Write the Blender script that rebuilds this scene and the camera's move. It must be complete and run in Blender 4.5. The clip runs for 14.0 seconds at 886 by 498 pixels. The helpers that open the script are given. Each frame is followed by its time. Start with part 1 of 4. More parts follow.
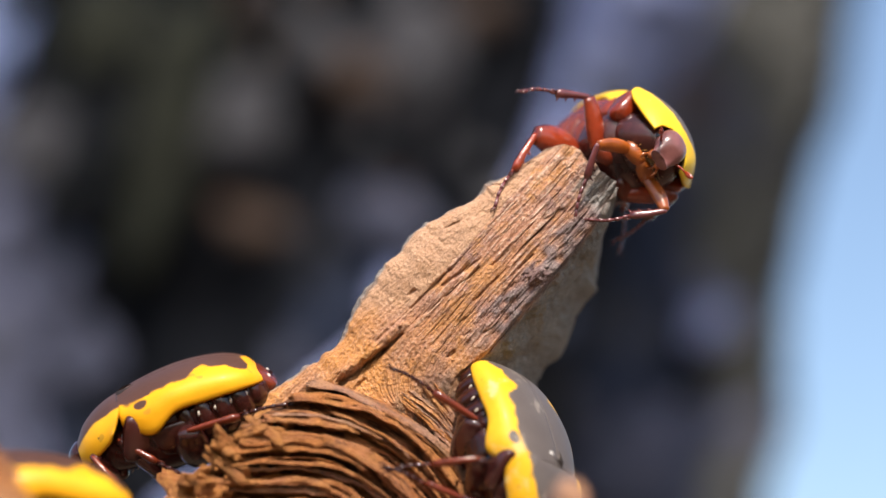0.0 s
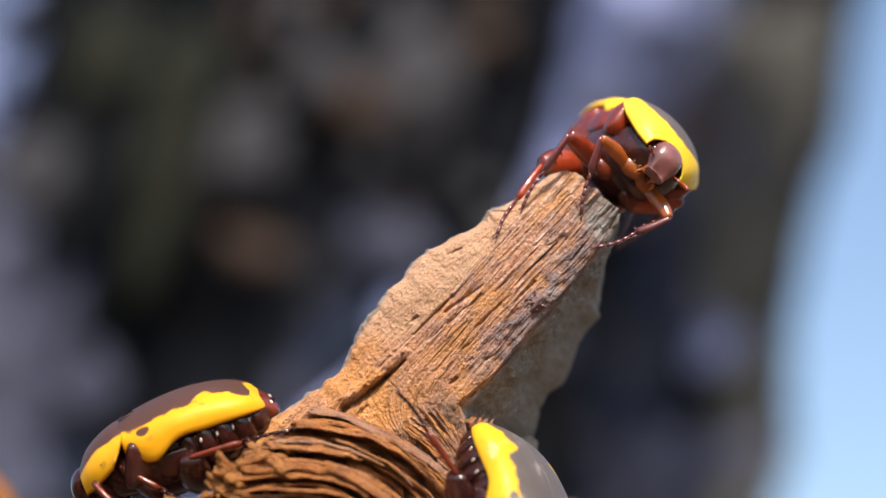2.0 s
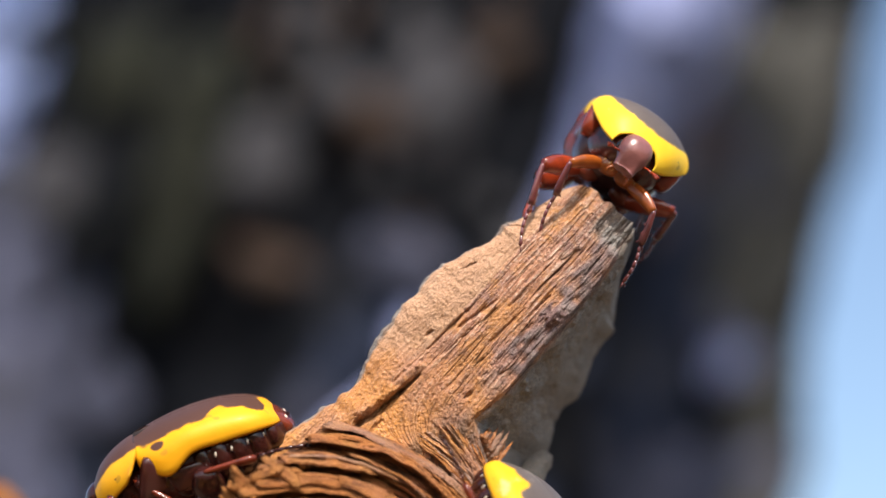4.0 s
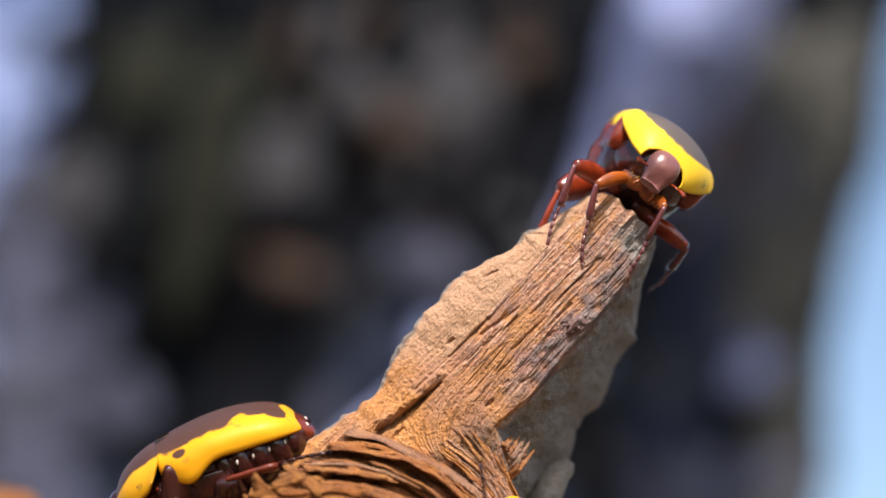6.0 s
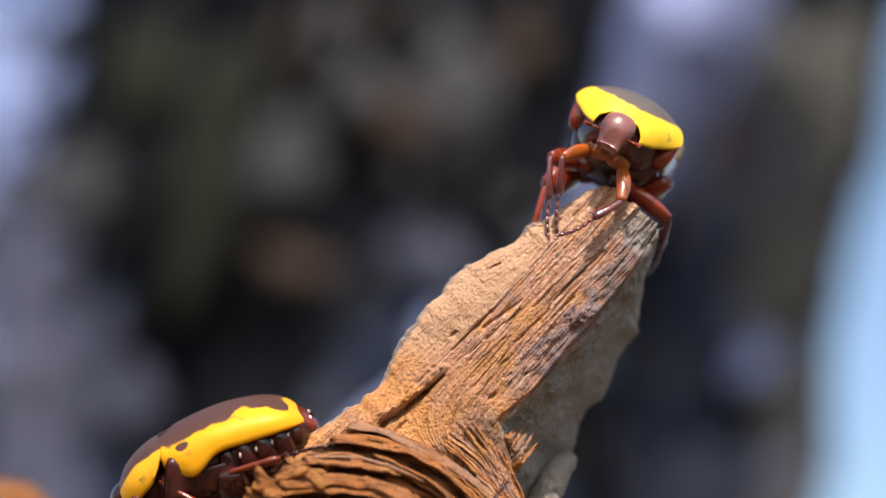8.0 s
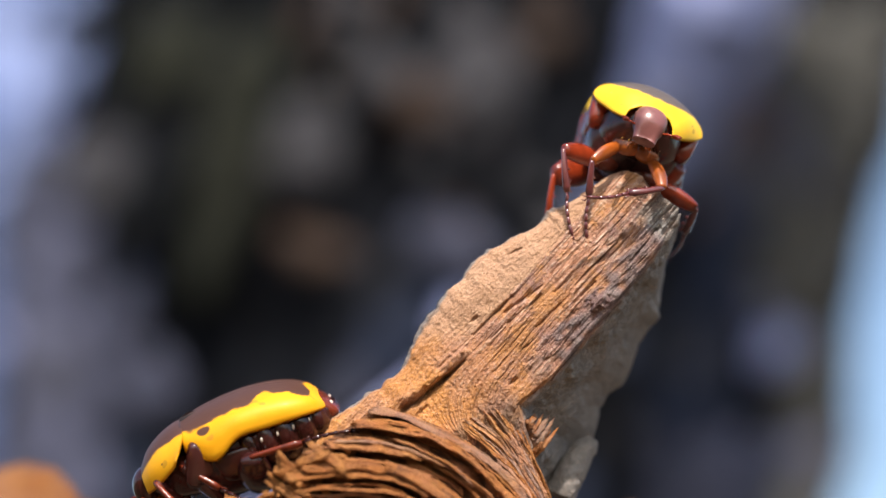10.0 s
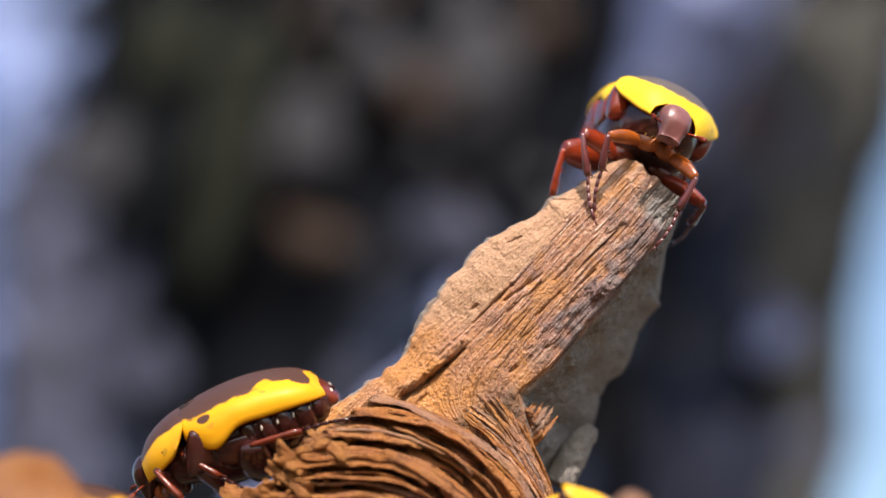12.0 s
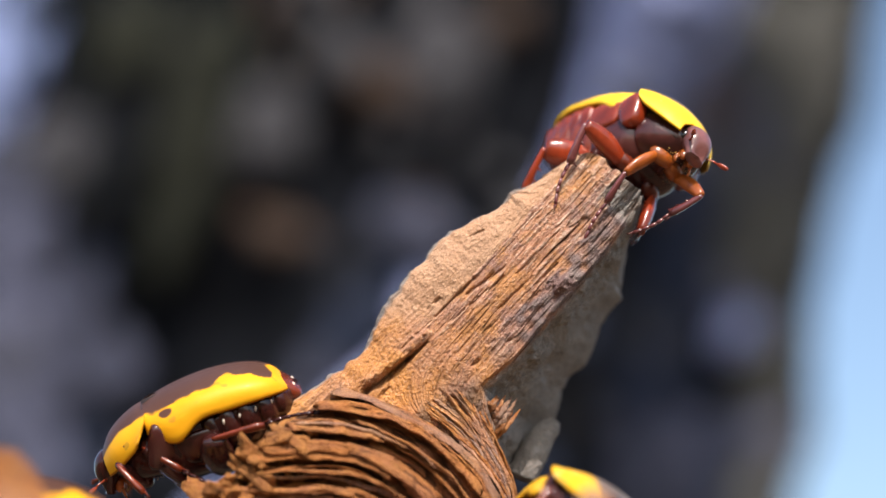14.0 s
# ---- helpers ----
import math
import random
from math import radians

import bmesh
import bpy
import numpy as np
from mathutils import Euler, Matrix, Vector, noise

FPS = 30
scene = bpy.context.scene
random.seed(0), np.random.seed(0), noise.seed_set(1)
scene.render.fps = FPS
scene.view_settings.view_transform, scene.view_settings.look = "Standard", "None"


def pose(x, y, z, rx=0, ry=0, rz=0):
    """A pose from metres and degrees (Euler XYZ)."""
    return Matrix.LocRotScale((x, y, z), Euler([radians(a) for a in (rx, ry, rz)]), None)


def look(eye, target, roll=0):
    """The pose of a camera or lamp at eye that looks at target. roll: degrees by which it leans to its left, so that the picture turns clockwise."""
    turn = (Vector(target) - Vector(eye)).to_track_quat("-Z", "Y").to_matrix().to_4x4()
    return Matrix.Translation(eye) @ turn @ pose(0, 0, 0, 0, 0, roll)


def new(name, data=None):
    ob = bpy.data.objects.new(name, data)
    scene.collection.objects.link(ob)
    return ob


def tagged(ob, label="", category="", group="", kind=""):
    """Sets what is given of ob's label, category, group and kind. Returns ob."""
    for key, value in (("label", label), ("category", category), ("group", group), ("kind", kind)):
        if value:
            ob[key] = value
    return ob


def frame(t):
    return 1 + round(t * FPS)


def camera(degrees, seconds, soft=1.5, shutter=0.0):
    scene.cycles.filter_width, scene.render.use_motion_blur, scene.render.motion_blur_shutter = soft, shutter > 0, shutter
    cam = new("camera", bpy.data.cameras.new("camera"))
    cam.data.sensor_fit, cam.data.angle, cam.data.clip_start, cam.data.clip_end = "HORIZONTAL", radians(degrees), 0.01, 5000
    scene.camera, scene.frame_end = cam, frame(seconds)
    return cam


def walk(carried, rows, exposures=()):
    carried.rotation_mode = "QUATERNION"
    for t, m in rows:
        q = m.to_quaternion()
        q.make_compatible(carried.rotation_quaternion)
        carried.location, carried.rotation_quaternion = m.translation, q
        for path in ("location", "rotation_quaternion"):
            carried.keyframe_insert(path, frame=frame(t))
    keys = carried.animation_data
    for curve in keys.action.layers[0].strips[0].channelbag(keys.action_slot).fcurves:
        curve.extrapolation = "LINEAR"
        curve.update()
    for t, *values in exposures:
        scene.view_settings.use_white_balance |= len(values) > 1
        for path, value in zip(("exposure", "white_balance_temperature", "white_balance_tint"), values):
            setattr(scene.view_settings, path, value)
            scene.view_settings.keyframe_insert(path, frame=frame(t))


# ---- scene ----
# ------------------------------------------------------------------ camera
LENS = 25.1            # degrees across the width
FOCAL = 3522.0         # the same lens, as 1568 / (2 tan(angle / 2))
LEVEL = pose(0, 0, 0.52, 20.0)   # the tripod head: half a metre up, tilted 20 degrees to the sky

cam = camera(LENS, 14.0, soft=1.5, shutter=0.5)
cam.data.dof.use_dof = True
cam.data.dof.focus_distance = 0.2185
cam.data.dof.aperture_fstop = 8.5
cam.data.dof.aperture_blades = 0

# seconds, then how far the picture has swung right and down since the start
SWING = [(0, 0, 0), (0.5, 5, 5), (1, 2, 11), (1.5, 0, 34), (2, 4.5, 47), (2.5, 11, 58), (3, 15.5, 63), (3.2, 18, 65),
         (5.3, 53, 81), (5.5, 57, 82), (6, 68, 86.5), (6.5, 69, 89.5), (7, 71.5, 88), (7.5, 72, 82), (8, 73, 74),
         (10.5, 118, 43.5), (11, 121, 40), (11.5, 120, 33.5), (12, 110, 26.5), (12.5, 98, 18.5), (13, 76, 14.5),
         (13.5, 55.5, 15.5), (14, 43.5, 15)]


def swung(dx, dy):
    return LEVEL @ pose(0, 0, 0, 90 + math.degrees(math.atan(dy / FOCAL)), 0, math.degrees(math.atan(dx / FOCAL)))


walk(cam, [(t, swung(dx, dy)) for t, dx, dy in SWING])

# ------------------------------------------------------------------ light
world = bpy.data.worlds.new("sky")
scene.world = world
world.use_nodes = True
wn = world.node_tree
sky = wn.nodes.new("ShaderNodeTexSky")
sky.sky_type = "NISHITA"
sky.sun_disc = False
SUN_FROM = Vector((0.10, -0.68, 0.73)).normalized()
sky.sun_elevation = math.asin(SUN_FROM.z)
sky.sun_rotation = math.atan2(SUN_FROM.x, SUN_FROM.y)
sky.air_density, sky.dust_density, sky.ozone_density = 1.15, 2.8, 1.7
wn.links.new(sky.outputs[0], wn.nodes["Background"].inputs[0])
wn.nodes["Background"].inputs[1].default_value = 0.15

sun_data = bpy.data.lights.new("sun", "SUN")
sun_data.energy, sun_data.angle, sun_data.color = 4.6, radians(0.6), (1.0, 0.90, 0.82)
sun = new("sun", sun_data)
sun.matrix_basis = look(SUN_FROM * 5, (0, 0, 0))
scene.view_settings.exposure = 0.58


# ------------------------------------------------------------------ small tools
MM = 0.001


def sight(h, v, d):
    """A point d millimetres ahead of the lens along the line of sight (h, v), in the tripod head's space, in millimetres."""
    return Vector(((h - 784) * d / FOCAL, d, (441 - v) * d / FOCAL))


GRID = np.random.RandomState(7).rand(32, 32, 32)


def field(p, scale, seed=0.0):
    """Smooth value noise, -1 to 1, for an array of points."""
    q = np.asarray(p, float) * np.asarray(scale, float) + 11.37 + seed * 3.71
    i = np.floor(q).astype(int)
    f = q - i
    f = f * f * (3 - 2 * f)
    out = 0.0
    for a in (0, 1):
        for b in (0, 1):
            for c in (0, 1):
                w = (f[..., 0] if a else 1 - f[..., 0]) * (f[..., 1] if b else 1 - f[..., 1]) * (f[..., 2] if c else 1 - f[..., 2])
                out = out + w * GRID[(i[..., 0] + a) % 32, (i[..., 1] + b) % 32, (i[..., 2] + c) % 32]
    return out * 2 - 1


def shards(p, scale, seed=0.0):
    """Noise in flat cells with abrupt edges, -1 to 1."""
    i = np.floor(np.asarray(p, float) * np.asarray(scale, float) + seed * 3.71).astype(int)
    return GRID[i[..., 0] % 32, i[..., 1] % 32, (i[..., 2] + int(seed)) % 32] * 2 - 1


def bend(x, xs, ys):
    return np.interp(x, xs, ys)


def grid_mesh(name, pts, wrap=True, cap=True, attributes=None, smooth=True):
    """A mesh from an array rows x columns x 3 in millimetres; columns close into rings."""
    n, m, _ = pts.shape
    v = (pts.reshape(-1, 3) * MM)
    idx = np.arange(n * m).reshape(n, m)
    nxt = np.roll(idx, -1, axis=1) if wrap else idx
    a, b = idx[:-1], nxt[:-1]
    c, d = nxt[1:], idx[1:]
    if not wrap:
        a, b, c, d = idx[:-1, :-1], idx[:-1, 1:], idx[1:, 1:], idx[1:, :-1]
    faces = np.stack([a, b, c, d], -1).reshape(-1, 4).tolist()
    if cap and wrap:
        faces += [idx[0][::-1].tolist(), idx[-1].tolist()]
    me = bpy.data.meshes.new(name)
    me.from_pydata(v.tolist(), [], faces)
    for key, values in (attributes or {}).items():
        at = me.attributes.new(key, "FLOAT", "POINT")
        at.data.foreach_set("value", np.asarray(values, float).reshape(-1))
    if smooth:
        me.polygons.foreach_set("use_smooth", [True] * len(me.polygons))
    me.update()
    return me


def part(name, mesh, material, parent=None, label="", m=None):
    """Links a mesh, or a bmesh, as one object under a thing or a part."""
    if isinstance(mesh, bmesh.types.BMesh):
        me = bpy.data.meshes.new(name)
        bmesh.ops.recalc_face_normals(mesh, faces=mesh.faces)
        mesh.to_mesh(me)
        mesh.free()
        me.polygons.foreach_set("use_smooth", [True] * len(me.polygons))
        mesh = me
    ob = new(name, mesh)
    if material and not mesh.materials:
        mesh.materials.append(material)
    if parent:
        ob.parent = parent
    if m is not None:
        ob.matrix_basis = m
    if label:
        tagged(ob, label)
    return ob


def tube(bm, points, radii, sides=8):
    """A round tapering tube through points, closed at both ends."""
    pts = [Vector(p) for p in points]
    rings = []
    side = None
    for i, p in enumerate(pts):
        ahead = (pts[min(i + 1, len(pts) - 1)] - pts[max(i - 1, 0)]).normalized()
        if side is None:
            side = ahead.orthogonal().normalized()
        side = (side - ahead * side.dot(ahead)).normalized()
        other = ahead.cross(side)
        rings.append([bm.verts.new((p + (side * math.cos(a) + other * math.sin(a)) * radii[i]) * MM)
                      for a in [k * math.tau / sides for k in range(sides)]])
    for r, s in zip(rings, rings[1:]):
        for k in range(sides):
            bm.faces.new((r[k], r[(k + 1) % sides], s[(k + 1) % sides], s[k]))
    bm.faces.new(rings[0][::-1])
    bm.faces.new(rings[-1])
    return bm


def ball(bm, centre, size, turn=None, u=16, v=10):
    m = Matrix.Translation(Vector(centre) * MM) @ (turn or Matrix()) @ Matrix.Diagonal((size[0] * MM, size[1] * MM, size[2] * MM, 1))
    bmesh.ops.create_uvsphere(bm, u_segments=u, v_segments=v, radius=1, matrix=m)
    return bm


# ------------------------------------------------------------------ materials
def material(name, rough=0.5, metal=0.0, coat=0.0):
    m = bpy.data.materials.new(name)
    m.use_nodes = True
    nt = m.node_tree
    b = nt.nodes["Principled BSDF"]
    b.inputs["Roughness"].default_value = rough
    b.inputs["Metallic"].default_value = metal
    b.inputs["Coat Weight"].default_value = coat
    b.inputs["Coat Roughness"].default_value = 0.16
    return m, nt, b


def noise_of(nt, scale, detail=4.0, stretch=(1, 1, 1), rough=0.55):
    co = nt.nodes.new("ShaderNodeTexCoord")
    mp = nt.nodes.new("ShaderNodeMapping")
    mp.inputs["Scale"].default_value = stretch
    nz = nt.nodes.new("ShaderNodeTexNoise")
    nz.inputs["Scale"].default_value, nz.inputs["Detail"].default_value, nz.inputs["Roughness"].default_value = scale, detail, rough
    nt.links.new(co.outputs["Object"], mp.inputs[0])
    nt.links.new(mp.outputs[0], nz.inputs["Vector"])
    return nz.outputs["Fac"]


def ramp(nt, fac, stops):
    r = nt.nodes.new("ShaderNodeValToRGB")
    el = r.color_ramp.elements
    while len(el) < len(stops):
        el.new(0.5)
    for e, (p, c) in zip(el, stops):
        e.position = p
        e.color = (*c, 1) if len(c) == 3 else c
    nt.links.new(fac, r.inputs[0])
    return r.outputs[0]


def mix(nt, fac, a, b, mode="MIX"):
    n = nt.nodes.new("ShaderNodeMix")
    n.data_type, n.blend_type = "RGBA", mode
    for sock, val in ((n.inputs[0], fac), (n.inputs[6], a), (n.inputs[7], b)):
        if isinstance(val, bpy.types.NodeSocket):
            nt.links.new(val, sock)
        elif isinstance(val, (int, float)):
            sock.default_value = val
        else:
            sock.default_value = (*val, 1)
    return n.outputs[2]


def sums(nt, op, a, b=0.0, c=None):
    n = nt.nodes.new("ShaderNodeMath")
    n.operation = op
    for sock, val in zip(n.inputs, (a, b, c)):
        if val is None:
            continue
        if isinstance(val, bpy.types.NodeSocket):
            nt.links.new(val, sock)
        else:
            sock.default_value = val
    return n.outputs[0]


def attr(nt, name):
    n = nt.nodes.new("ShaderNodeAttribute")
    n.attribute_name = name
    return n.outputs["Fac"]


def bump(nt, b, height, strength, depth):
    n = nt.nodes.new("ShaderNodeBump")
    n.inputs["Strength"].default_value, n.inputs["Distance"].default_value = strength, depth
    nt.links.new(height, n.inputs["Height"])
    nt.links.new(n.outputs[0], b.inputs["Normal"])


def grain(nt, per_along, per_across, detail=3.0):
    """Noise drawn out along the grain; both rates are per millimetre."""
    v = nt.nodes.new("ShaderNodeCombineXYZ")
    nt.links.new(sums(nt, "MULTIPLY", attr(nt, "along"), per_along), v.inputs[0])
    nt.links.new(sums(nt, "MULTIPLY", attr(nt, "across"), per_across), v.inputs[1])
    nz = nt.nodes.new("ShaderNodeTexNoise")
    nz.inputs["Scale"].default_value, nz.inputs["Detail"].default_value, nz.inputs["Roughness"].default_value = 1.0, detail, 0.6
    nt.links.new(v.outputs[0], nz.inputs["Vector"])
    return nz.outputs["Fac"]


def wood_material(name, warm, pale, dark, powder, mauve, relief):
    """Weathered wood. 'fibre' lightens strands, 'pale' is the bleached rind, 'grey' old bark and the shade tint of
    flank and tip, 'deep' shade painted into the bottom of cracks.
    """
    m, nt, b = material(name, 0.85)
    b.inputs["Specular IOR Level"].default_value = 0.2
    n1, n2 = grain(nt, 0.22, 3.6, 4), grain(nt, 0.9, 12.0, 3)
    crumb = noise_of(nt, 2600, 4)
    blotch = noise_of(nt, 210, 5)
    tone = sums(nt, "MULTIPLY_ADD", attr(nt, "fibre"), 0.5, -0.25)
    tone = sums(nt, "ADD", tone, sums(nt, "MULTIPLY_ADD", n1, 1.35, -0.17))
    tone = sums(nt, "ADD", tone, sums(nt, "MULTIPLY_ADD", n2, 0.7, -0.35))
    tone = sums(nt, "ADD", tone, sums(nt, "MULTIPLY_ADD", crumb, 1.3, -0.65))
    c = ramp(nt, tone, [(0.02, dark), (0.33, warm), (0.60, warm), (0.95, pale)])
    c = mix(nt, sums(nt, "MULTIPLY", ramp(nt, blotch, [(0.44, (0, 0, 0)), (0.60, (1, 1, 1))]), 0.65 * mauve), c, (0.25, 0.155, 0.145))
    streak = ramp(nt, grain(nt, 0.10, 0.95, 4), [(0.50, (0, 0, 0)), (0.64, (1, 1, 1))])
    c = mix(nt, sums(nt, "MULTIPLY", streak, 0.55 * mauve), c, (0.235, 0.135, 0.128))
    ochre = ramp(nt, noise_of(nt, 330, 5, (1, 1, 1), 0.7), [(0.47, (0, 0, 0)), (0.62, (1, 1, 1))])
    c = mix(nt, sums(nt, "MULTIPLY", ochre, powder), c, (0.53, 0.247, 0.076))
    c = mix(nt, sums(nt, "MULTIPLY", attr(nt, "dust"), sums(nt, "MULTIPLY_ADD", crumb, 1.3, 0.18)), c, (0.53, 0.232, 0.062))
    rind = mix(nt, sums(nt, "MULTIPLY_ADD", crumb, 0.6, sums(nt, "MULTIPLY_ADD", blotch, 0.8, -0.2)), (0.37, 0.195, 0.106), (0.61, 0.385, 0.237))
    c = mix(nt, attr(nt, "pale"), c, rind)
    # grey of old bark; on the flank it paints in cool shade
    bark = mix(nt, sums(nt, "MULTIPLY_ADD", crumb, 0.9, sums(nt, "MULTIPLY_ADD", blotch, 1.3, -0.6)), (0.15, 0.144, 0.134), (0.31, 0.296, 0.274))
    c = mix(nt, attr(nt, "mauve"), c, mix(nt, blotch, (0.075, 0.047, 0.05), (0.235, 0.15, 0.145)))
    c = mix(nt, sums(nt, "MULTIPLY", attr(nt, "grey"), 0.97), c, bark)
    sand = noise_of(nt, 7000, 2)
    c = mix(nt, ramp(nt, sand, [(0.56, (0, 0, 0)), (0.70, (0.5, 0.5, 0.5))]), c, pale)
    c = mix(nt, ramp(nt, sand, [(0.30, (0.5, 0.5, 0.5)), (0.44, (0, 0, 0))]), c, dark)
    pits = ramp(nt, grain(nt, 0.8, 3.4, 2), [(0.68, (0, 0, 0)), (0.74, (1, 1, 1))])
    c = mix(nt, sums(nt, "MULTIPLY", pits, 0.4), c, (0.09, 0.05, 0.03))
    # shade in cracks and gaps, painted as a near-black brown
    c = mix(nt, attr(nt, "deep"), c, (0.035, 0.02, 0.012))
    nt.links.new(c, b.inputs["Base Color"])
    h = sums(nt, "ADD", n1, sums(nt, "MULTIPLY", n2, 0.5))
    h = sums(nt, "ADD", h, sums(nt, "MULTIPLY", crumb, 0.9))
    h = sums(nt, "SUBTRACT", h, sums(nt, "MULTIPLY", pits, 0.5))
    bump(nt, b, h, 0.9, relief)
    return m


DRIFTWOOD = wood_material("driftwood", (0.485, 0.242, 0.143), (0.72, 0.53, 0.40), (0.11, 0.055, 0.043), 0.72, 0.85, 0.0005)
SOFTWOOD = wood_material("broken wood", (0.35, 0.124, 0.036), (0.57, 0.25, 0.08), (0.045, 0.018, 0.009), 0.4, 0.3, 0.0009)


def shell_material(name, yellow, dark, sheen, wear=0.0):
    """Beetle shell: 'band' above zero is yellow, below zero dark."""
    m, nt, b = material(name, 0.45, coat=0.02)
    b.inputs["Specular IOR Level"].default_value = 0.2
    grit = noise_of(nt, 900, 4)
    edge = sums(nt, "ADD", attr(nt, "band"), sums(nt, "MULTIPLY", sums(nt, "SUBTRACT", grit, 0.5), 0.10))
    k = ramp(nt, sums(nt, "MULTIPLY_ADD", edge, 6.0, 0.5), [(0.35, (0, 0, 0)), (0.65, (1, 1, 1))])
    soft = noise_of(nt, 260, 3)
    y = mix(nt, ramp(nt, soft, [(0.35, (0, 0, 0)), (0.75, (1, 1, 1))]), yellow, (yellow[0] * 0.95, yellow[1] * 0.82, yellow[2] * 0.6))
    d = mix(nt, soft, dark, sheen)
    specks = ramp(nt, noise_of(nt, 700, 1), [(0.70, (0, 0, 0)), (0.74, (1, 1, 1))])
    y = mix(nt, sums(nt, "MULTIPLY", specks, 0.55), y, (0.30, 0.16, 0.02))
    scuff = ramp(nt, noise_of(nt, 240, 6, (1, 1, 1), 0.7), [(0.57, (0, 0, 0)), (0.64, (1, 1, 1))])
    d = mix(nt, sums(nt, "MULTIPLY", scuff, wear), d, (0.26, 0.22, 0.18))
    y = mix(nt, sums(nt, "MULTIPLY", scuff, wear), y, (0.55, 0.42, 0.16))
    nt.links.new(mix(nt, k, d, y), b.inputs["Base Color"])
    nt.links.new(ramp(nt, k, [(0, (0.46, 0.46, 0.46)), (1, (0.48, 0.48, 0.48))]), b.inputs["Roughness"])
    bump(nt, b, sums(nt, "ADD", noise_of(nt, 2600, 2), sums(nt, "MULTIPLY", noise_of(nt, 500, 3), 1.2)), 0.16, 0.00012)
    return m


def chitin(name, a, c, rough, coat):
    m, nt, b = material(name, rough, coat=coat)
    b.inputs["Specular IOR Level"].default_value = 0.4
    tone = mix(nt, noise_of(nt, 420, 4), a, c)
    tone = mix(nt, ramp(nt, noise_of(nt, 230, 3), [(0.42, (0, 0, 0)), (0.62, (0.75, 0.75, 0.75))]), tone, tuple(0.38 * q for q in a))
    nt.links.new(tone, b.inputs["Base Color"])
    bump(nt, b, sums(nt, "ADD", noise_of(nt, 1500, 4), sums(nt, "MULTIPLY", noise_of(nt, 5200, 2), 0.35)), 0.32, 0.00014)
    return m


SHELL = shell_material("yellow and brown shell", (0.69, 0.345, 0.008), (0.052, 0.021, 0.013), (0.085, 0.04, 0.027))
SHELL_GREY = shell_material("yellow and grey shell", (0.80, 0.52, 0.028), (0.070, 0.056, 0.050), (0.115, 0.095, 0.085))
SHELL_WORN = shell_material("worn yellow and grey shell", (0.66, 0.375, 0.016), (0.070, 0.056, 0.050), (0.115, 0.095, 0.085), 0.8)
RED = chitin("red-brown chitin", (0.19, 0.022, 0.008), (0.36, 0.048, 0.012), 0.22, 0.5)
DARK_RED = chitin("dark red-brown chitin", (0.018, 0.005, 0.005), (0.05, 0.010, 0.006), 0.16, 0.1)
MID_RED = chitin("red-brown leg chitin", (0.09, 0.016, 0.008), (0.22, 0.036, 0.012), 0.18, 0.15)
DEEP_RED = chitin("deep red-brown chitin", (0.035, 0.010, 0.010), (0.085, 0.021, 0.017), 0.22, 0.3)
PLUM = chitin("purple-brown leg chitin", (0.10, 0.024, 0.026), (0.17, 0.045, 0.042), 0.2, 0.8)
# darker copy of the red-brown: the abdomen's shade in its colour
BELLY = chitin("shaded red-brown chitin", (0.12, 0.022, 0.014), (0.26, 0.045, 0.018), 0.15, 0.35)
FACE = chitin("plum-brown chitin", (0.17, 0.06, 0.055), (0.24, 0.095, 0.085), 0.28, 0.35)
AMBER = chitin("amber chitin", (0.42, 0.11, 0.014), (0.26, 0.05, 0.010), 0.26, 0.5)
DARK_SHELL = chitin("dark shell", (0.04, 0.028, 0.024), (0.07, 0.055, 0.05), 0.4, 0.3)
EYE = chitin("black eye", (0.008, 0.006, 0.006), (0.02, 0.014, 0.012), 0.12, 0.8)
HAIR = chitin("golden hair", (0.55, 0.30, 0.06), (0.40, 0.18, 0.03), 0.5, 0.0)
WHITE = chitin("ivory spot", (0.62, 0.55, 0.46), (0.7, 0.62, 0.5), 0.35, 0.2)


def bark_material(name, dark, mid, pale, cut, scale):
    m, nt, b = material(name, 0.9)
    b.inputs["Specular IOR Level"].default_value = 0.1
    patch = noise_of(nt, scale, 5, (1, 1, 0.6))
    c = ramp(nt, noise_of(nt, scale * 3.1, 5, (1, 1, 0.5)), [(0.3, dark), (0.7, mid)])
    c = mix(nt, ramp(nt, patch, [(cut, (0, 0, 0)), (cut + 0.09, (1, 1, 1))]), c, pale)
    nt.links.new(c, b.inputs["Base Color"])
    bump(nt, b, noise_of(nt, scale * 8, 5), 0.8, 0.006)
    return m


# the trunk's shade is put into this near-black base colour
SHADED_BARK = bark_material("old bark", (0.0025, 0.003, 0.0045), (0.010, 0.012, 0.0170), (0.065, 0.066, 0.078), 0.64, 16)
# pale and young bark: blue skylight is mixed into their base colours
PALE_SKYLIT_BARK = bark_material("pale bark", (0.095, 0.115, 0.205), (0.19, 0.23, 0.42), (0.33, 0.38, 0.64), 0.5, 16)
YOUNG_SKYLIT_BARK = bark_material("young bark", (0.08, 0.12, 0.26), (0.16, 0.225, 0.44), (0.29, 0.37, 0.64), 0.5, 14)
LICHEN = bark_material("lichen", (0.045, 0.046, 0.052), (0.085, 0.085, 0.095), (0.14, 0.14, 0.155), 0.6, 40)
GREY_PLATE = bark_material("grey bark", (0.045, 0.050, 0.075), (0.085, 0.092, 0.14), (0.14, 0.15, 0.205), 0.6, 30)
RUST = bark_material("rust-brown bark", (0.048, 0.033, 0.026), (0.085, 0.060, 0.047), (0.12, 0.09, 0.072), 0.6, 40)
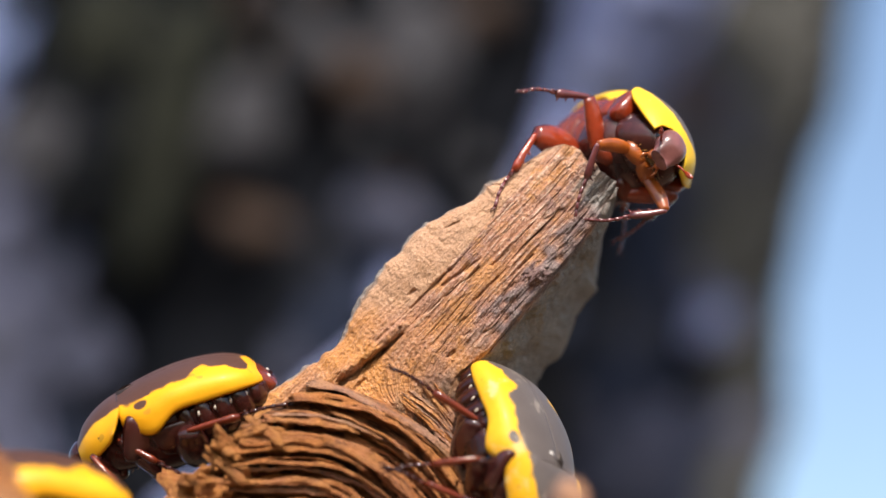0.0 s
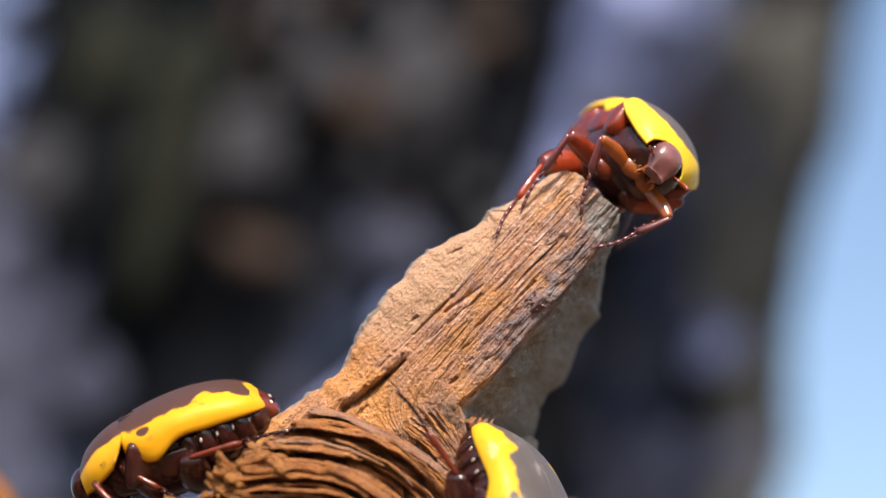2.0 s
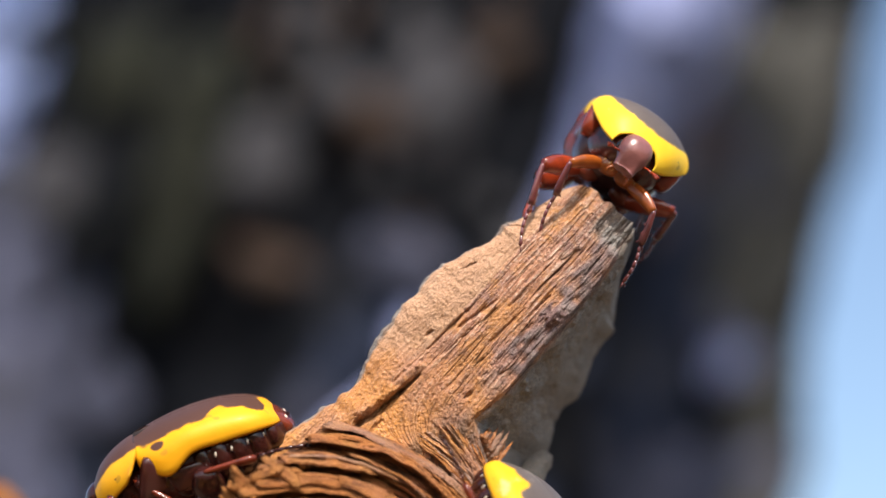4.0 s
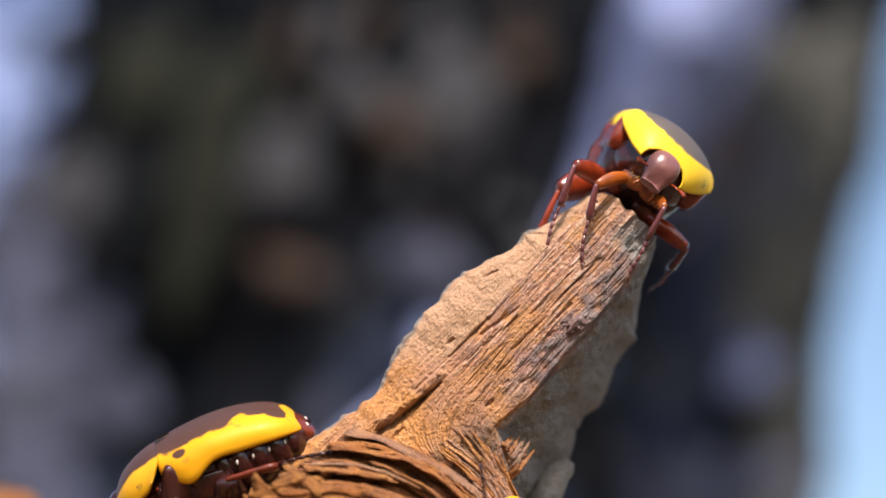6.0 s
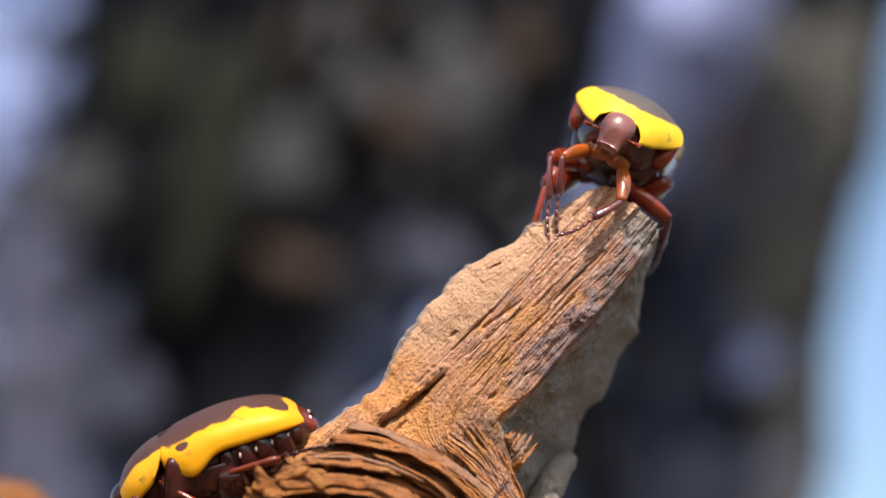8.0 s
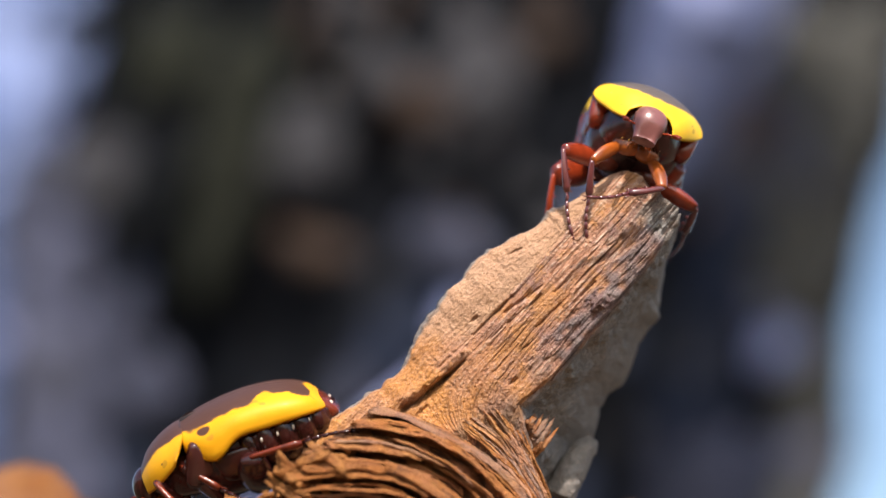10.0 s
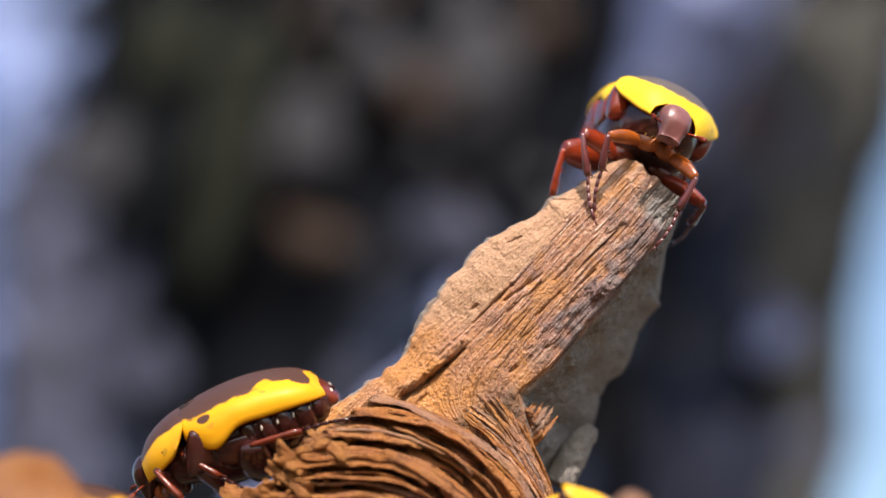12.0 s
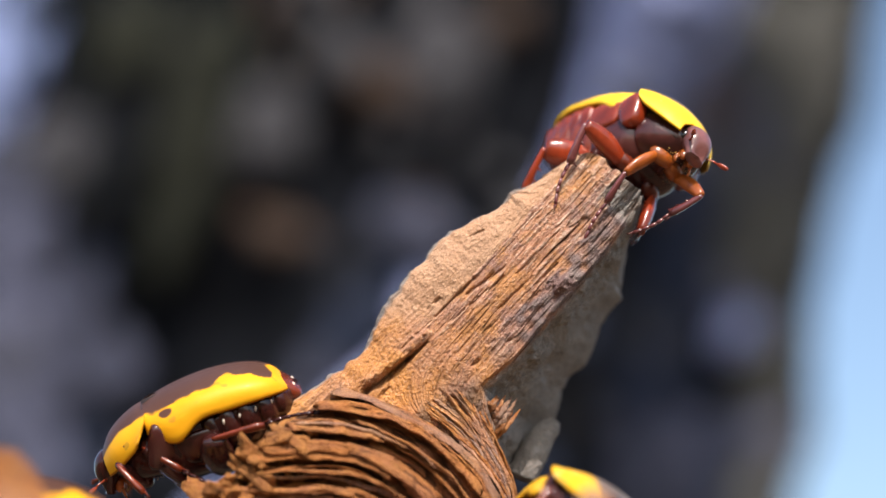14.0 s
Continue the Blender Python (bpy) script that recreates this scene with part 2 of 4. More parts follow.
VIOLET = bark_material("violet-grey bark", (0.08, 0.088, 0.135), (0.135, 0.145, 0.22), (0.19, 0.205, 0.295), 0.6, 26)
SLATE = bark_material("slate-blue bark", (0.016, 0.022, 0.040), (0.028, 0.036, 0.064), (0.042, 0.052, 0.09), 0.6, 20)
OLIVE = bark_material("olive-grey bark", (0.066, 0.067, 0.062), (0.115, 0.116, 0.108), (0.165, 0.167, 0.158), 0.6, 24)
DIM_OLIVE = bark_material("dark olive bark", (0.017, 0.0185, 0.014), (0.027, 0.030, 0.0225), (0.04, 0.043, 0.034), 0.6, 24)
SOIL = bark_material("soil", (0.05, 0.035, 0.022), (0.10, 0.075, 0.05), (0.15, 0.12, 0.08), 0.6, 9)

# ------------------------------------------------------------------ ground
bm = bmesh.new()
for a in range(25):
    for c in range(25):
        x, y = (a - 12) / 12, (c - 12) / 12
        bm.verts.new((math.copysign(abs(x) ** 4, x) * 900 + x * 2, math.copysign(abs(y) ** 4, y) * 900 + y * 2, 0.0))
bm.verts.ensure_lookup_table()
for a in range(24):
    for c in range(24):
        bm.faces.new([bm.verts[i] for i in (a * 25 + c, (a + 1) * 25 + c, (a + 1) * 25 + c + 1, a * 25 + c + 1)])
tagged(part("ground", bm, SOIL), "bare brown soil under the trees", "ground", kind="structure")

# ------------------------------------------------------------------ driftwood
driftwood = tagged(new("driftwood"), "weathered orange-brown driftwood snag with a broken fibrous top", "driftwood")
driftwood.matrix_basis = LEVEL

BASE = sight(690, 690, 220)
ALONG = Vector((0.663, 0.0, 0.75)).normalized()    # up the limb
ACROSS = Vector((0.75, 0.0, -0.663)).normalized()  # over it, to its shaded flank


LEFT_RIM = ([-16, -8, -3, 1, 5, 11, 16.5, 21, 25, 27, 31, 35], [-11, -9.6, -8.2, -7.9, -8.9, -9.7, -9.3, -7.4, -6.7, -6.8, -5.7, -4.9])


def on_limb(h, v):
    """Where the line of sight (h, v) meets the limb's face, a hair above it."""
    d = 219.0
    for _ in range(3):
        q = sight(h, v, d) - BASE
        al, be = q.dot(ALONG), q.dot(ACROSS)
        rim = np.interp(al, *LEFT_RIM)
        d = 220.0 + 0.11 * al + float(np.interp(be, [rim, rim + 0.9, rim + 2.6, 0.5 * (rim + 5), 5, 6, 9], [1.0, -0.7, -1.6, -2.5, -2.9, -2.0, 4.0])) - 0.3
    return sight(h, v, d)


def make_limb():
    rows, cols = 800, 640
    s = np.linspace(0, 1, rows)[:, None] * np.ones((1, cols))
    q = np.ones((rows, 1)) * np.linspace(0, 1, cols, endpoint=False)[None, :]
    al = -16 + s * 50.5
    left = bend(al, *LEFT_RIM)
    edge = bend(al, [-16, -1, 3.5, 6, 11, 20, 27, 31, 35], [13.2, 12.4, 8.6, 4.8, 5.6, 5.5, 5.3, 5.0, 4.0])
    right = bend(al, [-16, -1, 4, 8.5, 9.5, 11, 17, 20, 25, 30, 33, 35], [12.0, 14.5, 14.6, 14.1, 13.5, 12.8, 12.0, 11.2, 10.1, 8.4, 6.8, 5.0])
    jag = field(np.stack([al, al * 0, al * 0], -1), (0.55, 1, 1), 3)
    left = left + jag * 0.42 + 0.22 * field(np.stack([al, al * 0, al * 0], -1), (0.95, 1, 1), 37) + 0.11 * field(np.stack([al, al * 0, al * 0], -1), (1.7, 1, 1), 5)
    right = right + 0.3 * field(np.stack([al, al * 0 + 3, al * 0], -1), (0.5, 1, 1), 4)
    # corners of the section: across, depth
    mid = (left + edge) * 0.5
    ring_q = [0.0, 0.05, 0.10, 0.18, 0.30, 0.50, 0.55, 0.72, 0.86, 1.0]
    ring_b = [left, left + 0.22, left + 0.9, left + 2.6, mid, edge - 0.5, edge, right, mid, left]
    thick = bend(al, [-16, 0, 20, 34], [9, 8, 7, 4.5])
    lean = 0.11 * al
    ring_d = [1.5, 0.1, -0.7, -1.6, -2.5, -2.9, -2.0, thick * 1.55, thick * 1.75, 1.5]
    be = np.zeros_like(s)
    de = np.zeros_like(s)
    for k in range(9):
        q0, q1 = ring_q[k], ring_q[k + 1]
        w = np.clip((q - q0) / (q1 - q0), 0, 1)
        on = (q >= q0) & (q < q1)
        d0, d1 = ring_d[k] + 0 * s, ring_d[k + 1] + 0 * s
        be = np.where(on, ring_b[k] * (1 - w) + ring_b[k + 1] * w, be)
        de = np.where(on, d0 * (1 - w) + d1 * w, de)
    de = de + lean
    # the broken top: a slanting, splintered end
    end = bend(be, [-7, -5, -3, 0, 3.5, 6, 8, 11], [25.5, 31.4, 33.8, 33.6, 34.0, 32.0, 29.5, 24])
    end = end + 0.5 * field(np.stack([be, de, be * 0], -1), (1.6, 0.8, 1), 9)
    over = np.clip((al - 24) / 10.5, 0, 1)
    al = np.where(al > 24, 24 + (end - 24) * over, al)
    front = np.clip((0.56 - q) / 0.03, 0, 1) * np.clip((q - 0.02) / 0.04, 0, 1)
    rind = np.clip((-3.95 + 0.35 * jag - be) / 0.22, 0, 1) * np.clip((al - 5 - 0.9 * (be + 6)) / 3, 0, 1)
    # long fibres, fine and coarse, wandering a little
    sweep = 0.075 * np.clip(6.5 - al, 0, 14) ** 2 * np.clip((be + 3) / 5, 0, 1)
    wob = be - sweep + 0.5 * field(np.stack([al, be, al * 0], -1), (0.12, 0.1, 1), 6)
    f1 = field(np.stack([al, wob, al * 0], -1), (0.10, 1.7, 1), 1)
    f2 = field(np.stack([al, wob, al * 0], -1), (0.20, 4.6, 1), 2)
    f3 = field(np.stack([al, wob, al * 0], -1), (0.45, 10.5, 1), 8)
    chips = field(np.stack([al, wob, al * 0], -1), (0.5, 1.5, 1), 12)
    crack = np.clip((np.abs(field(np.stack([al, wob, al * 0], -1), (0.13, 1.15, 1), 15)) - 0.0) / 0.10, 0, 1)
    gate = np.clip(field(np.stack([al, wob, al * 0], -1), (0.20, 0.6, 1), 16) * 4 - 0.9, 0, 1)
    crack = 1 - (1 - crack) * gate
    fib = front * (1 - rind)
    thin = np.abs(field(np.stack([al, wob, al * 0], -1), (0.07, 2.6, 1), 17))
    hair = np.clip((0.13 - thin) / 0.13, 0, 1) * np.clip(field(np.stack([al, wob, al * 0], -1), (0.3, 1.3, 1), 18) * 3 + 0.2, 0, 1)
    thread = np.clip((0.16 - np.abs(field(np.stack([al, wob, al * 0], -1), (0.11, 5.2, 1), 27))) / 0.16, 0, 1) * np.clip(field(np.stack([al, wob, al * 0], -1), (0.4, 2.1, 1), 28) * 3 + 0.4, 0, 1)
    dust = field(np.stack([al, be, al * 0], -1), (2.4, 2.8, 1), 19)
    dust2 = field(np.stack([al, be, al * 0], -1), (5.5, 6.5, 1), 22)
    lift = field(np.stack([al, wob, al * 0], -1), (0.4, 0.4, 1), 23)
    chip = shards(np.stack([al + 1.2 * lift, wob + 0.25 * f1 + 0.12 * dust, al * 0], -1), (0.28, 2.3, 1), 24)
    calm = 1 - 0.4 * np.clip((11 - al) / 9, 0, 1)
    out = fib * calm * (0.11 * chip * np.clip(0.6 + lift, 0, 1) + 0.09 * f1 + 0.075 * f2 + 0.065 * f3 + 0.05 * np.clip(chips * 5, -0.6, 1) - 0.26 * (1 - crack) - 0.2 * hair - 0.12 * thread) + front * (0.035 * dust + 0.03 * dust2)
    rough = np.clip((be - 0.5) / 2, 0, 1) * np.clip((8 - al) / 4, 0, 1) * front
    out = out + rough * (0.05 * dust + 0.04 * dust2 + 0.1 * chip + 0.06 * chips)
    lump = field(np.stack([al, be, de], -1), (0.35, 0.35, 0.35), 20)
    crumbs = field(np.stack([al, be, de], -1), (1.4, 1.4, 1.4), 21)
    out = out + (1 - fib) * (0.34 * lump + 0.12 * crumbs) + (1 - front) * (0.30 * lump + 0.10 * crumbs)
    # paint the shade inside cracks, hairlines and threads
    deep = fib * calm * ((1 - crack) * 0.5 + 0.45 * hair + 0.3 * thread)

    def groove(a0, b0, a1, b1, wide, depth):
        ux, uy = a1 - a0, b1 - b0
        n = math.hypot(ux, uy)
        t = np.clip(((al - a0) * ux + (be - b0) * uy) / (n * n), 0, 1)
        dist = np.hypot(al - a0 - ux * t, (be - b0 - uy * t)) + 0.10 * f3 + wide * (0.45 * f1 + 0.35 * dust + 0.5 * np.abs(t - 0.45))
        return front * np.exp(-(dist / wide) ** 2) * depth

    slots = [(-3.2, -4.5, 0.4, -3.75, 0.46, 0.9), (0.2, -3.9, 3.0, -3.3, 0.30, 0.95), (2.6, -3.45, 5.6, -3.0, 0.22, 0.7), (-2.4, -2.9, -1.0, -2.9, 0.2, 0.4), (8.4, -4.2, 14.3, -3.9, 0.20, 0.55), (12.5, -3.3, 17.4, -2.1, 0.15, 0.4), (9.2, -2.6, 16.6, -1.6, 0.15, 0.4), (9.4, -5.3, 10.1, -5.2, 0.18, 0.4), (9.9, 2.1, 10.6, 2.3, 0.16, 0.4), (7.1, 2.3, 7.8, 2.4, 0.18, 0.4), (7.2, 5.0, 8.6, 5.2, 0.3, 0.5),
             (19.4, 1.8, 21.6, 2.0, 0.14, 0.45), (24, 3.6, 30.5, 3.2, 0.18, 0.5), (13.5, 0.4, 18.8, 0.9, 0.12, 0.35), (17.8, -0.6, 24.0, -0.4, 0.11, 0.3), (15.5, 2.6, 18.0, 2.5, 0.14, 0.35), (17.5, -7.2, 19.0, -6.6, 0.15, 0.4)]
    # each slot is cut in, and its inner shade painted through 'deep'
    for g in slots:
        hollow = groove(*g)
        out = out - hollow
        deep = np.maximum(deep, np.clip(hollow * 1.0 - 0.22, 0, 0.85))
    ledge = groove(-1.5, -4.9, 6, -4.1, 0.8, 0.9)
    knob = groove(20.0, 3.5, 20.8, 3.7, 0.95, 1.15)
    out = out + ledge + knob
    # a rough grey ridge of old bark along the edge
    scab = np.clip((be - 1.8 - 0.6 * jag - 0.5 * lift) / 0.7, 0, 1) * np.clip((al - 8) / 4, 0, 1) * front
    knots = field(np.stack([al, be, al * 0], -1), (0.9, 1.6, 1), 25)
    out = out + scab * (0.25 + 0.26 * knots)
    # tip corner, cut back; later tinted grey as the top beetle's shadow
    shaded_facet = np.clip((al - 29.4 - 0.4 * knots) / 1.2, 0, 1) * np.clip((be - 0.4 - 0.5 * jag) / 0.5, 0, 1) * front
    out = out - shaded_facet * 0.28 * np.clip(be - 0.2, 0, 4)
    # outward is mainly towards the lens on the front, away from the middle elsewhere
    cb, cd = (left + right) * 0.5, thick * 0.3 + lean
    nb, nd = be - cb, de - cd
    n = np.hypot(nb, nd) + 1e-6
    nb, nd = np.where(front > 0.5, 0.0, nb / n), np.where(front > 0.5, -1.0, nd / n)
    along_grain, across_grain = al, np.where(front > 0.5, wob, de * 1.0 + 40)
    be, de = be + nb * out, de + nd * out
    p = (np.array(BASE)[None, None, :] + al[..., None] * np.array(ALONG) + be[..., None] * np.array(ACROSS) + de[..., None] * np.array((0, 1.0, 0)))
    # the flank turns grey: its shaded look is put into the colour
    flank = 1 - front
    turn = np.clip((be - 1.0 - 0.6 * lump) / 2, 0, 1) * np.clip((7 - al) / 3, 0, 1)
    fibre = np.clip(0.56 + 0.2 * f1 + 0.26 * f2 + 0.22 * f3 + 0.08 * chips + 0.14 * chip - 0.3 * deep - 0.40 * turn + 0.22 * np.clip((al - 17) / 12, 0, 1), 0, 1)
    pale = np.clip(rind * 0.9, 0, 1)
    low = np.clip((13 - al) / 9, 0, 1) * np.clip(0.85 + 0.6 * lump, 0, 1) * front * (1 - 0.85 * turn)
    return grid_mesh("limb", p, attributes={"dust": low, "along": along_grain, "across": across_grain, "fibre": fibre, "pale": pale, "deep": np.clip(np.maximum(deep, turn * front * (0.34 + 0.25 * f1 + 0.2 * chip)), 0, 1), "mauve": np.clip(scab * (0.85 + 0.7 * knots) * np.clip((al - 9) / 5, 0, 1) + 1.2 * knob, 0, 0.95), "grey": np.clip(0.8 * shaded_facet + 0.45 * turn * front * (0.7 + 0.6 * f1) + scab * (0.12 + 0.4 * knots) + flank * (1.0 + 0.05 * lump), 0, 1)})


part("limb", make_limb(), DRIFTWOOD, driftwood, "fibrous broken limb, lit on its face, its flank greyed for shade")


# the torn root of a side branch: curved layers round one heart, lying over the foot of the limb
HEART = (523.0, 1046.0)      # line of sight to the heart of the layers


def layer_depth(r):
    """How far off the torn face lies: it swells towards the lens below its crest."""
    r = np.asarray(r, float)
    return 216.6 - 6.6 * np.sqrt(np.clip((376 - r) / 130, 0, 1)) + 0.012 * np.clip(r - 376, 0, 200)


def layer_point(r, s, lift):
    """r outwards from the heart, s along the layer (level on the left, then bending down), lift towards the lens in millimetres."""
    r, s = np.asarray(r, float), np.asarray(s, float)
    th = np.clip(s, 0, None) / r
    h = HEART[0] + np.where(s < 0, s, r * np.sin(th))
    v = HEART[1] - r * np.where(s < 0, 1.0, np.cos(th)) - 0.05 * np.clip(s, -400, 0) * 0.4
    d = layer_depth(r) - lift
    return np.stack([(h - 784) * d / FOCAL, d, (441 - v) * d / FOCAL], -1)


def left_end(r):
    """Where the layers break off on the left, as a run along the layer."""
    return np.interp(HEART[1] - r, [672, 700, 735, 770, 800, 840, 880, 960], [24, 0, -60, -98, -132, -172, -212, -230])


def make_bed():
    """The rotten wood under the layers."""
    rows, cols = 260, 420
    r = 60 + np.linspace(0, 1, rows)[:, None] * 312 * np.ones((1, cols))
    u = np.ones((rows, 1)) * np.linspace(0, 1, cols)[None, :]
    s0 = left_end(r) + 8 * field(np.stack([r * 0.09, r * 0, r * 0], -1), (1, 1, 1), 30)
    s = s0 + (r * 1.32 - s0) * u
    warp = field(np.stack([s * 0.02, r * 0.03, r * 0], -1), (1, 1, 1), 31)
    q = r + 9 * warp
    fib = field(np.stack([s * 0.025, q * 0.16, r * 0], -1), (1, 1, 1), 32)
    fib2 = field(np.stack([s * 0.05, q * 0.45, r * 0], -1), (1, 1, 1), 33)
    pit = shards(np.stack([s + 14 * warp, q + 6 * fib2, r * 0], -1), (0.035, 0.11, 1), 34)
    left = np.clip((-40 - s) / 60, 0, 1)
    rub = field(np.stack([s * 0.09, r * 0.11, r * 0], -1), (1, 1, 1), 35)
    rim = np.clip(np.minimum(u / 0.05, (372 - r) / 10), 0, 1)
    lift = -1.5 + 0.4 * fib + 0.16 * fib2 + 0.22 * pit + left * (0.55 * rub + 0.45 * pit) - 3.5 * (1 - rim) ** 2
    fibre = np.clip(0.34 + 0.24 * fib + 0.2 * fib2 + 0.12 * pit, 0, 1)
    # shade between the layers, painted where fibres and pits lie low
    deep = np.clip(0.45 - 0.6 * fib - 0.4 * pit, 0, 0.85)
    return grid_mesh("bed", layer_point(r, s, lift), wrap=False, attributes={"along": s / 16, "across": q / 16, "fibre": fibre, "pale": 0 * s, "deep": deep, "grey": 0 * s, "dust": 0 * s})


def splinter(r, s0, s1, wide, proud, seed, drift=0.0, grey=0.0, tone=0.0, lift=0.0, tilt=0.0, sink=0.0, dusty=0.12):
    """One layer of torn wood from s0 to s1, 'wide' across and standing 'proud' of the bed; tilt brings its lower edge forward, sink lets its start die away."""
    n, m = max(16, int((s1 - s0) / 2.6)), 34
    t = np.linspace(0, 1, n)[:, None] * np.ones((1, m))
    a = np.ones((n, 1)) * np.linspace(0, math.tau, m, endpoint=False)[None, :]
    s = s0 + (s1 - s0) * t
    line = np.stack([s * 0.016, 0 * s + seed * 1.7, 0 * s], -1)
    run = r + drift * (t - 0.3) + 5 * field(line, (1, 1, 1), 50) + 1.6 * field(line * 5.1, (1, 1, 1), 51)
    ca, sa = np.cos(a), np.sin(a)
    ca, sa = np.sign(ca) * np.abs(ca) ** 0.55, np.sign(sa) * np.abs(sa) ** 0.35
    notch = shards(np.stack([s + 6 * field(line * 9, (1, 1, 1), 58), np.sign(ca) * 3 + seed, 0 * s], -1), (0.045, 1, 1), 59)
    w = 0.5 * wide * (1 + 0.35 * field(line * 2.3, (1, 1, 1), 52) + 0.10 * notch)
    fray = 0.10 * shards(np.stack([ca * wide * 0.5 + 40, 0 * a + seed, 0 * a], -1), (0.28, 1, 1), 53)
    end = np.clip((np.minimum(t, 1 - t) * (s1 - s0) / 60 + fray) / 0.10, 0, 1)
    strand = np.stack([s * 0.02, ca * wide * 0.12 + seed * 3, 0 * s], -1)
    g1, g2 = field(strand, (1, 1, 1), 54), field(strand * np.array((2.0, 2.8, 1)), (1, 1, 1), 55)
    split = np.clip((0.14 - np.abs(field(strand * np.array((0.7, 1.6, 1)), (1, 1, 1), 60))) / 0.14, 0, 1) * np.clip(0.6 + 2 * field(line * 2.7, (1, 1, 1), 61), 0, 1)
    chip = shards(np.stack([s + 8 * g1, ca * wide * 0.5 + seed * 11, 0 * s], -1), (0.05, 0.2, 1), 56)
    high = 0.5 + proud * (0.85 + 0.3 * field(line * 1.9, (1, 1, 1), 57))
    face = np.clip(sa, 0, 1)
    up = lift - 0.5 + high * sa * (0.2 + 0.8 * end) - tilt * ca + face * (0.13 * g1 + 0.10 * g2 + 0.07 * chip - 0.28 * split) - 0.6 * (1 - end) - sink * np.clip(1 - t * 3, 0, 1) ** 2
    p = layer_point(run + ca * w * (0.3 + 0.7 * end) + 0.8 * g2, s, up)
    # 'deep' paints shade into the splits and low strands
    fibre = np.clip(0.52 + tone + 0.3 * g1 + 0.28 * g2 + 0.12 * chip, 0, 1)
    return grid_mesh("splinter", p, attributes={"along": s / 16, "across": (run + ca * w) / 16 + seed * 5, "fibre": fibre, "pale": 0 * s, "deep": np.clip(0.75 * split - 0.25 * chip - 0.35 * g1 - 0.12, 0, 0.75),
                                                "grey": np.clip(grey * (0.8 + 0.6 * g1), 0, 1), "dust": np.clip(0.3 * g2 + dusty - grey, 0, 1)})


def crumb(h, v, d, size, seed):
    """A broken lump of rotten wood."""
    t = np.linspace(-math.pi / 2, math.pi / 2, 18)[:, None] * np.ones((1, 24))
    g = np.ones((18, 1)) * np.linspace(0, math.tau, 24, endpoint=False)[None, :]
    x, y, z = np.cos(t) * np.cos(g), np.cos(t) * np.sin(g), np.sin(t)
    x, y, z = (np.sign(k) * np.abs(k) ** 0.72 for k in (x, y, z))
    p = np.stack([x * size[0], y * size[1], z * size[2]], -1)
    n1, n2 = field(p, (0.9, 0.9, 0.9), seed), field(p, (2.6, 2.6, 3.4), seed + 1)
    n3 = shards(p + 0.15 * n2[..., None], (1.7, 1.7, 2.3), seed + 2)
    p = p * (1 + 0.45 * n1 + 0.22 * n2 + 0.16 * n3)[..., None]
    p[0], p[-1] = p[0].mean(0), p[-1].mean(0)
    p = p @ np.array(Euler((0.3 * math.sin(seed), 0.7 * math.sin(seed * 1.7), seed)).to_matrix()).T + np.array(sight(h, v, d))
    # 'deep' paints shade into the hollows of the lump
    return grid_mesh("crumb", p, attributes={"along": p[..., 0], "across": p[..., 2] * 2 + seed, "fibre": np.clip(0.55 + 0.3 * n1 + 0.2 * n2, 0, 1), "pale": 0 * x, "deep": np.clip(-n1 - 0.2, 0, 0.6), "grey": 0 * x, "dust": np.clip(0.42 + n2, 0, 0.75)})


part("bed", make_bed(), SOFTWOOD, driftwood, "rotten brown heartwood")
rnd = random.Random(12)
r = 362.0
step = bundle = 0
while r > 84:
    wide = 15.0 if step == 0 else rnd.choice((4, 5, 7, 9, 12, 17)) * rnd.uniform(0.85, 1.15)
    s = left_end(r) + rnd.uniform(-6, 16)
    last = r * 1.30
    while s < last - 30:
        e = min(last, s + (rnd.uniform(300, 420) if step == 0 else rnd.uniform(90, 460)))
        part("splinter", splinter(r + rnd.uniform(-2, 2), s, e, wide * rnd.uniform(0.9, 1.2), rnd.uniform(0.25, 0.7), step, rnd.uniform(-5, 5),
                                  0.35 if step == 0 else 0.3 if rnd.random() < 0.2 else 0.0, rnd.uniform(-0.3, 0.15), -0.2 if step == 0 else rnd.uniform(-0.6, 0.35), wide * rnd.uniform(0.004, 0.03)), SOFTWOOD, driftwood)
        s = e + rnd.uniform(-24, 20)
        step += 1
    bundle += 1
    r -= wide * rnd.uniform(0.8, 1.0) + (rnd.uniform(9, 17) if bundle % 3 == 0 else 0)
# finer strands that bend from the limb down beside the fold
for k in range(58):
    r = 378 + 78 * (k / 57) ** 0.9
    a0, a1 = rnd.uniform(0.36, 0.72) + 0.0006 * (r - 378), rnd.uniform(0.9, 1.2) - 0.0026 * (r - 378)
    bow = -0.8 * (r - 378) - rnd.uniform(2, 8)
    part("splinter", splinter(r + 0.3 * bow, a0 * r, a1 * r, rnd.uniform(4, 10), rnd.uniform(0.08, 0.28), 200 + k, bow, 0.4 if rnd.random() < 0.3 else 0.0,
                              rnd.uniform(-0.5, -0.1), rnd.uniform(-0.5, -0.05), rnd.uniform(-0.06, 0.08), 2.4, 0.25), DRIFTWOOD if k % 3 else SOFTWOOD, driftwood)
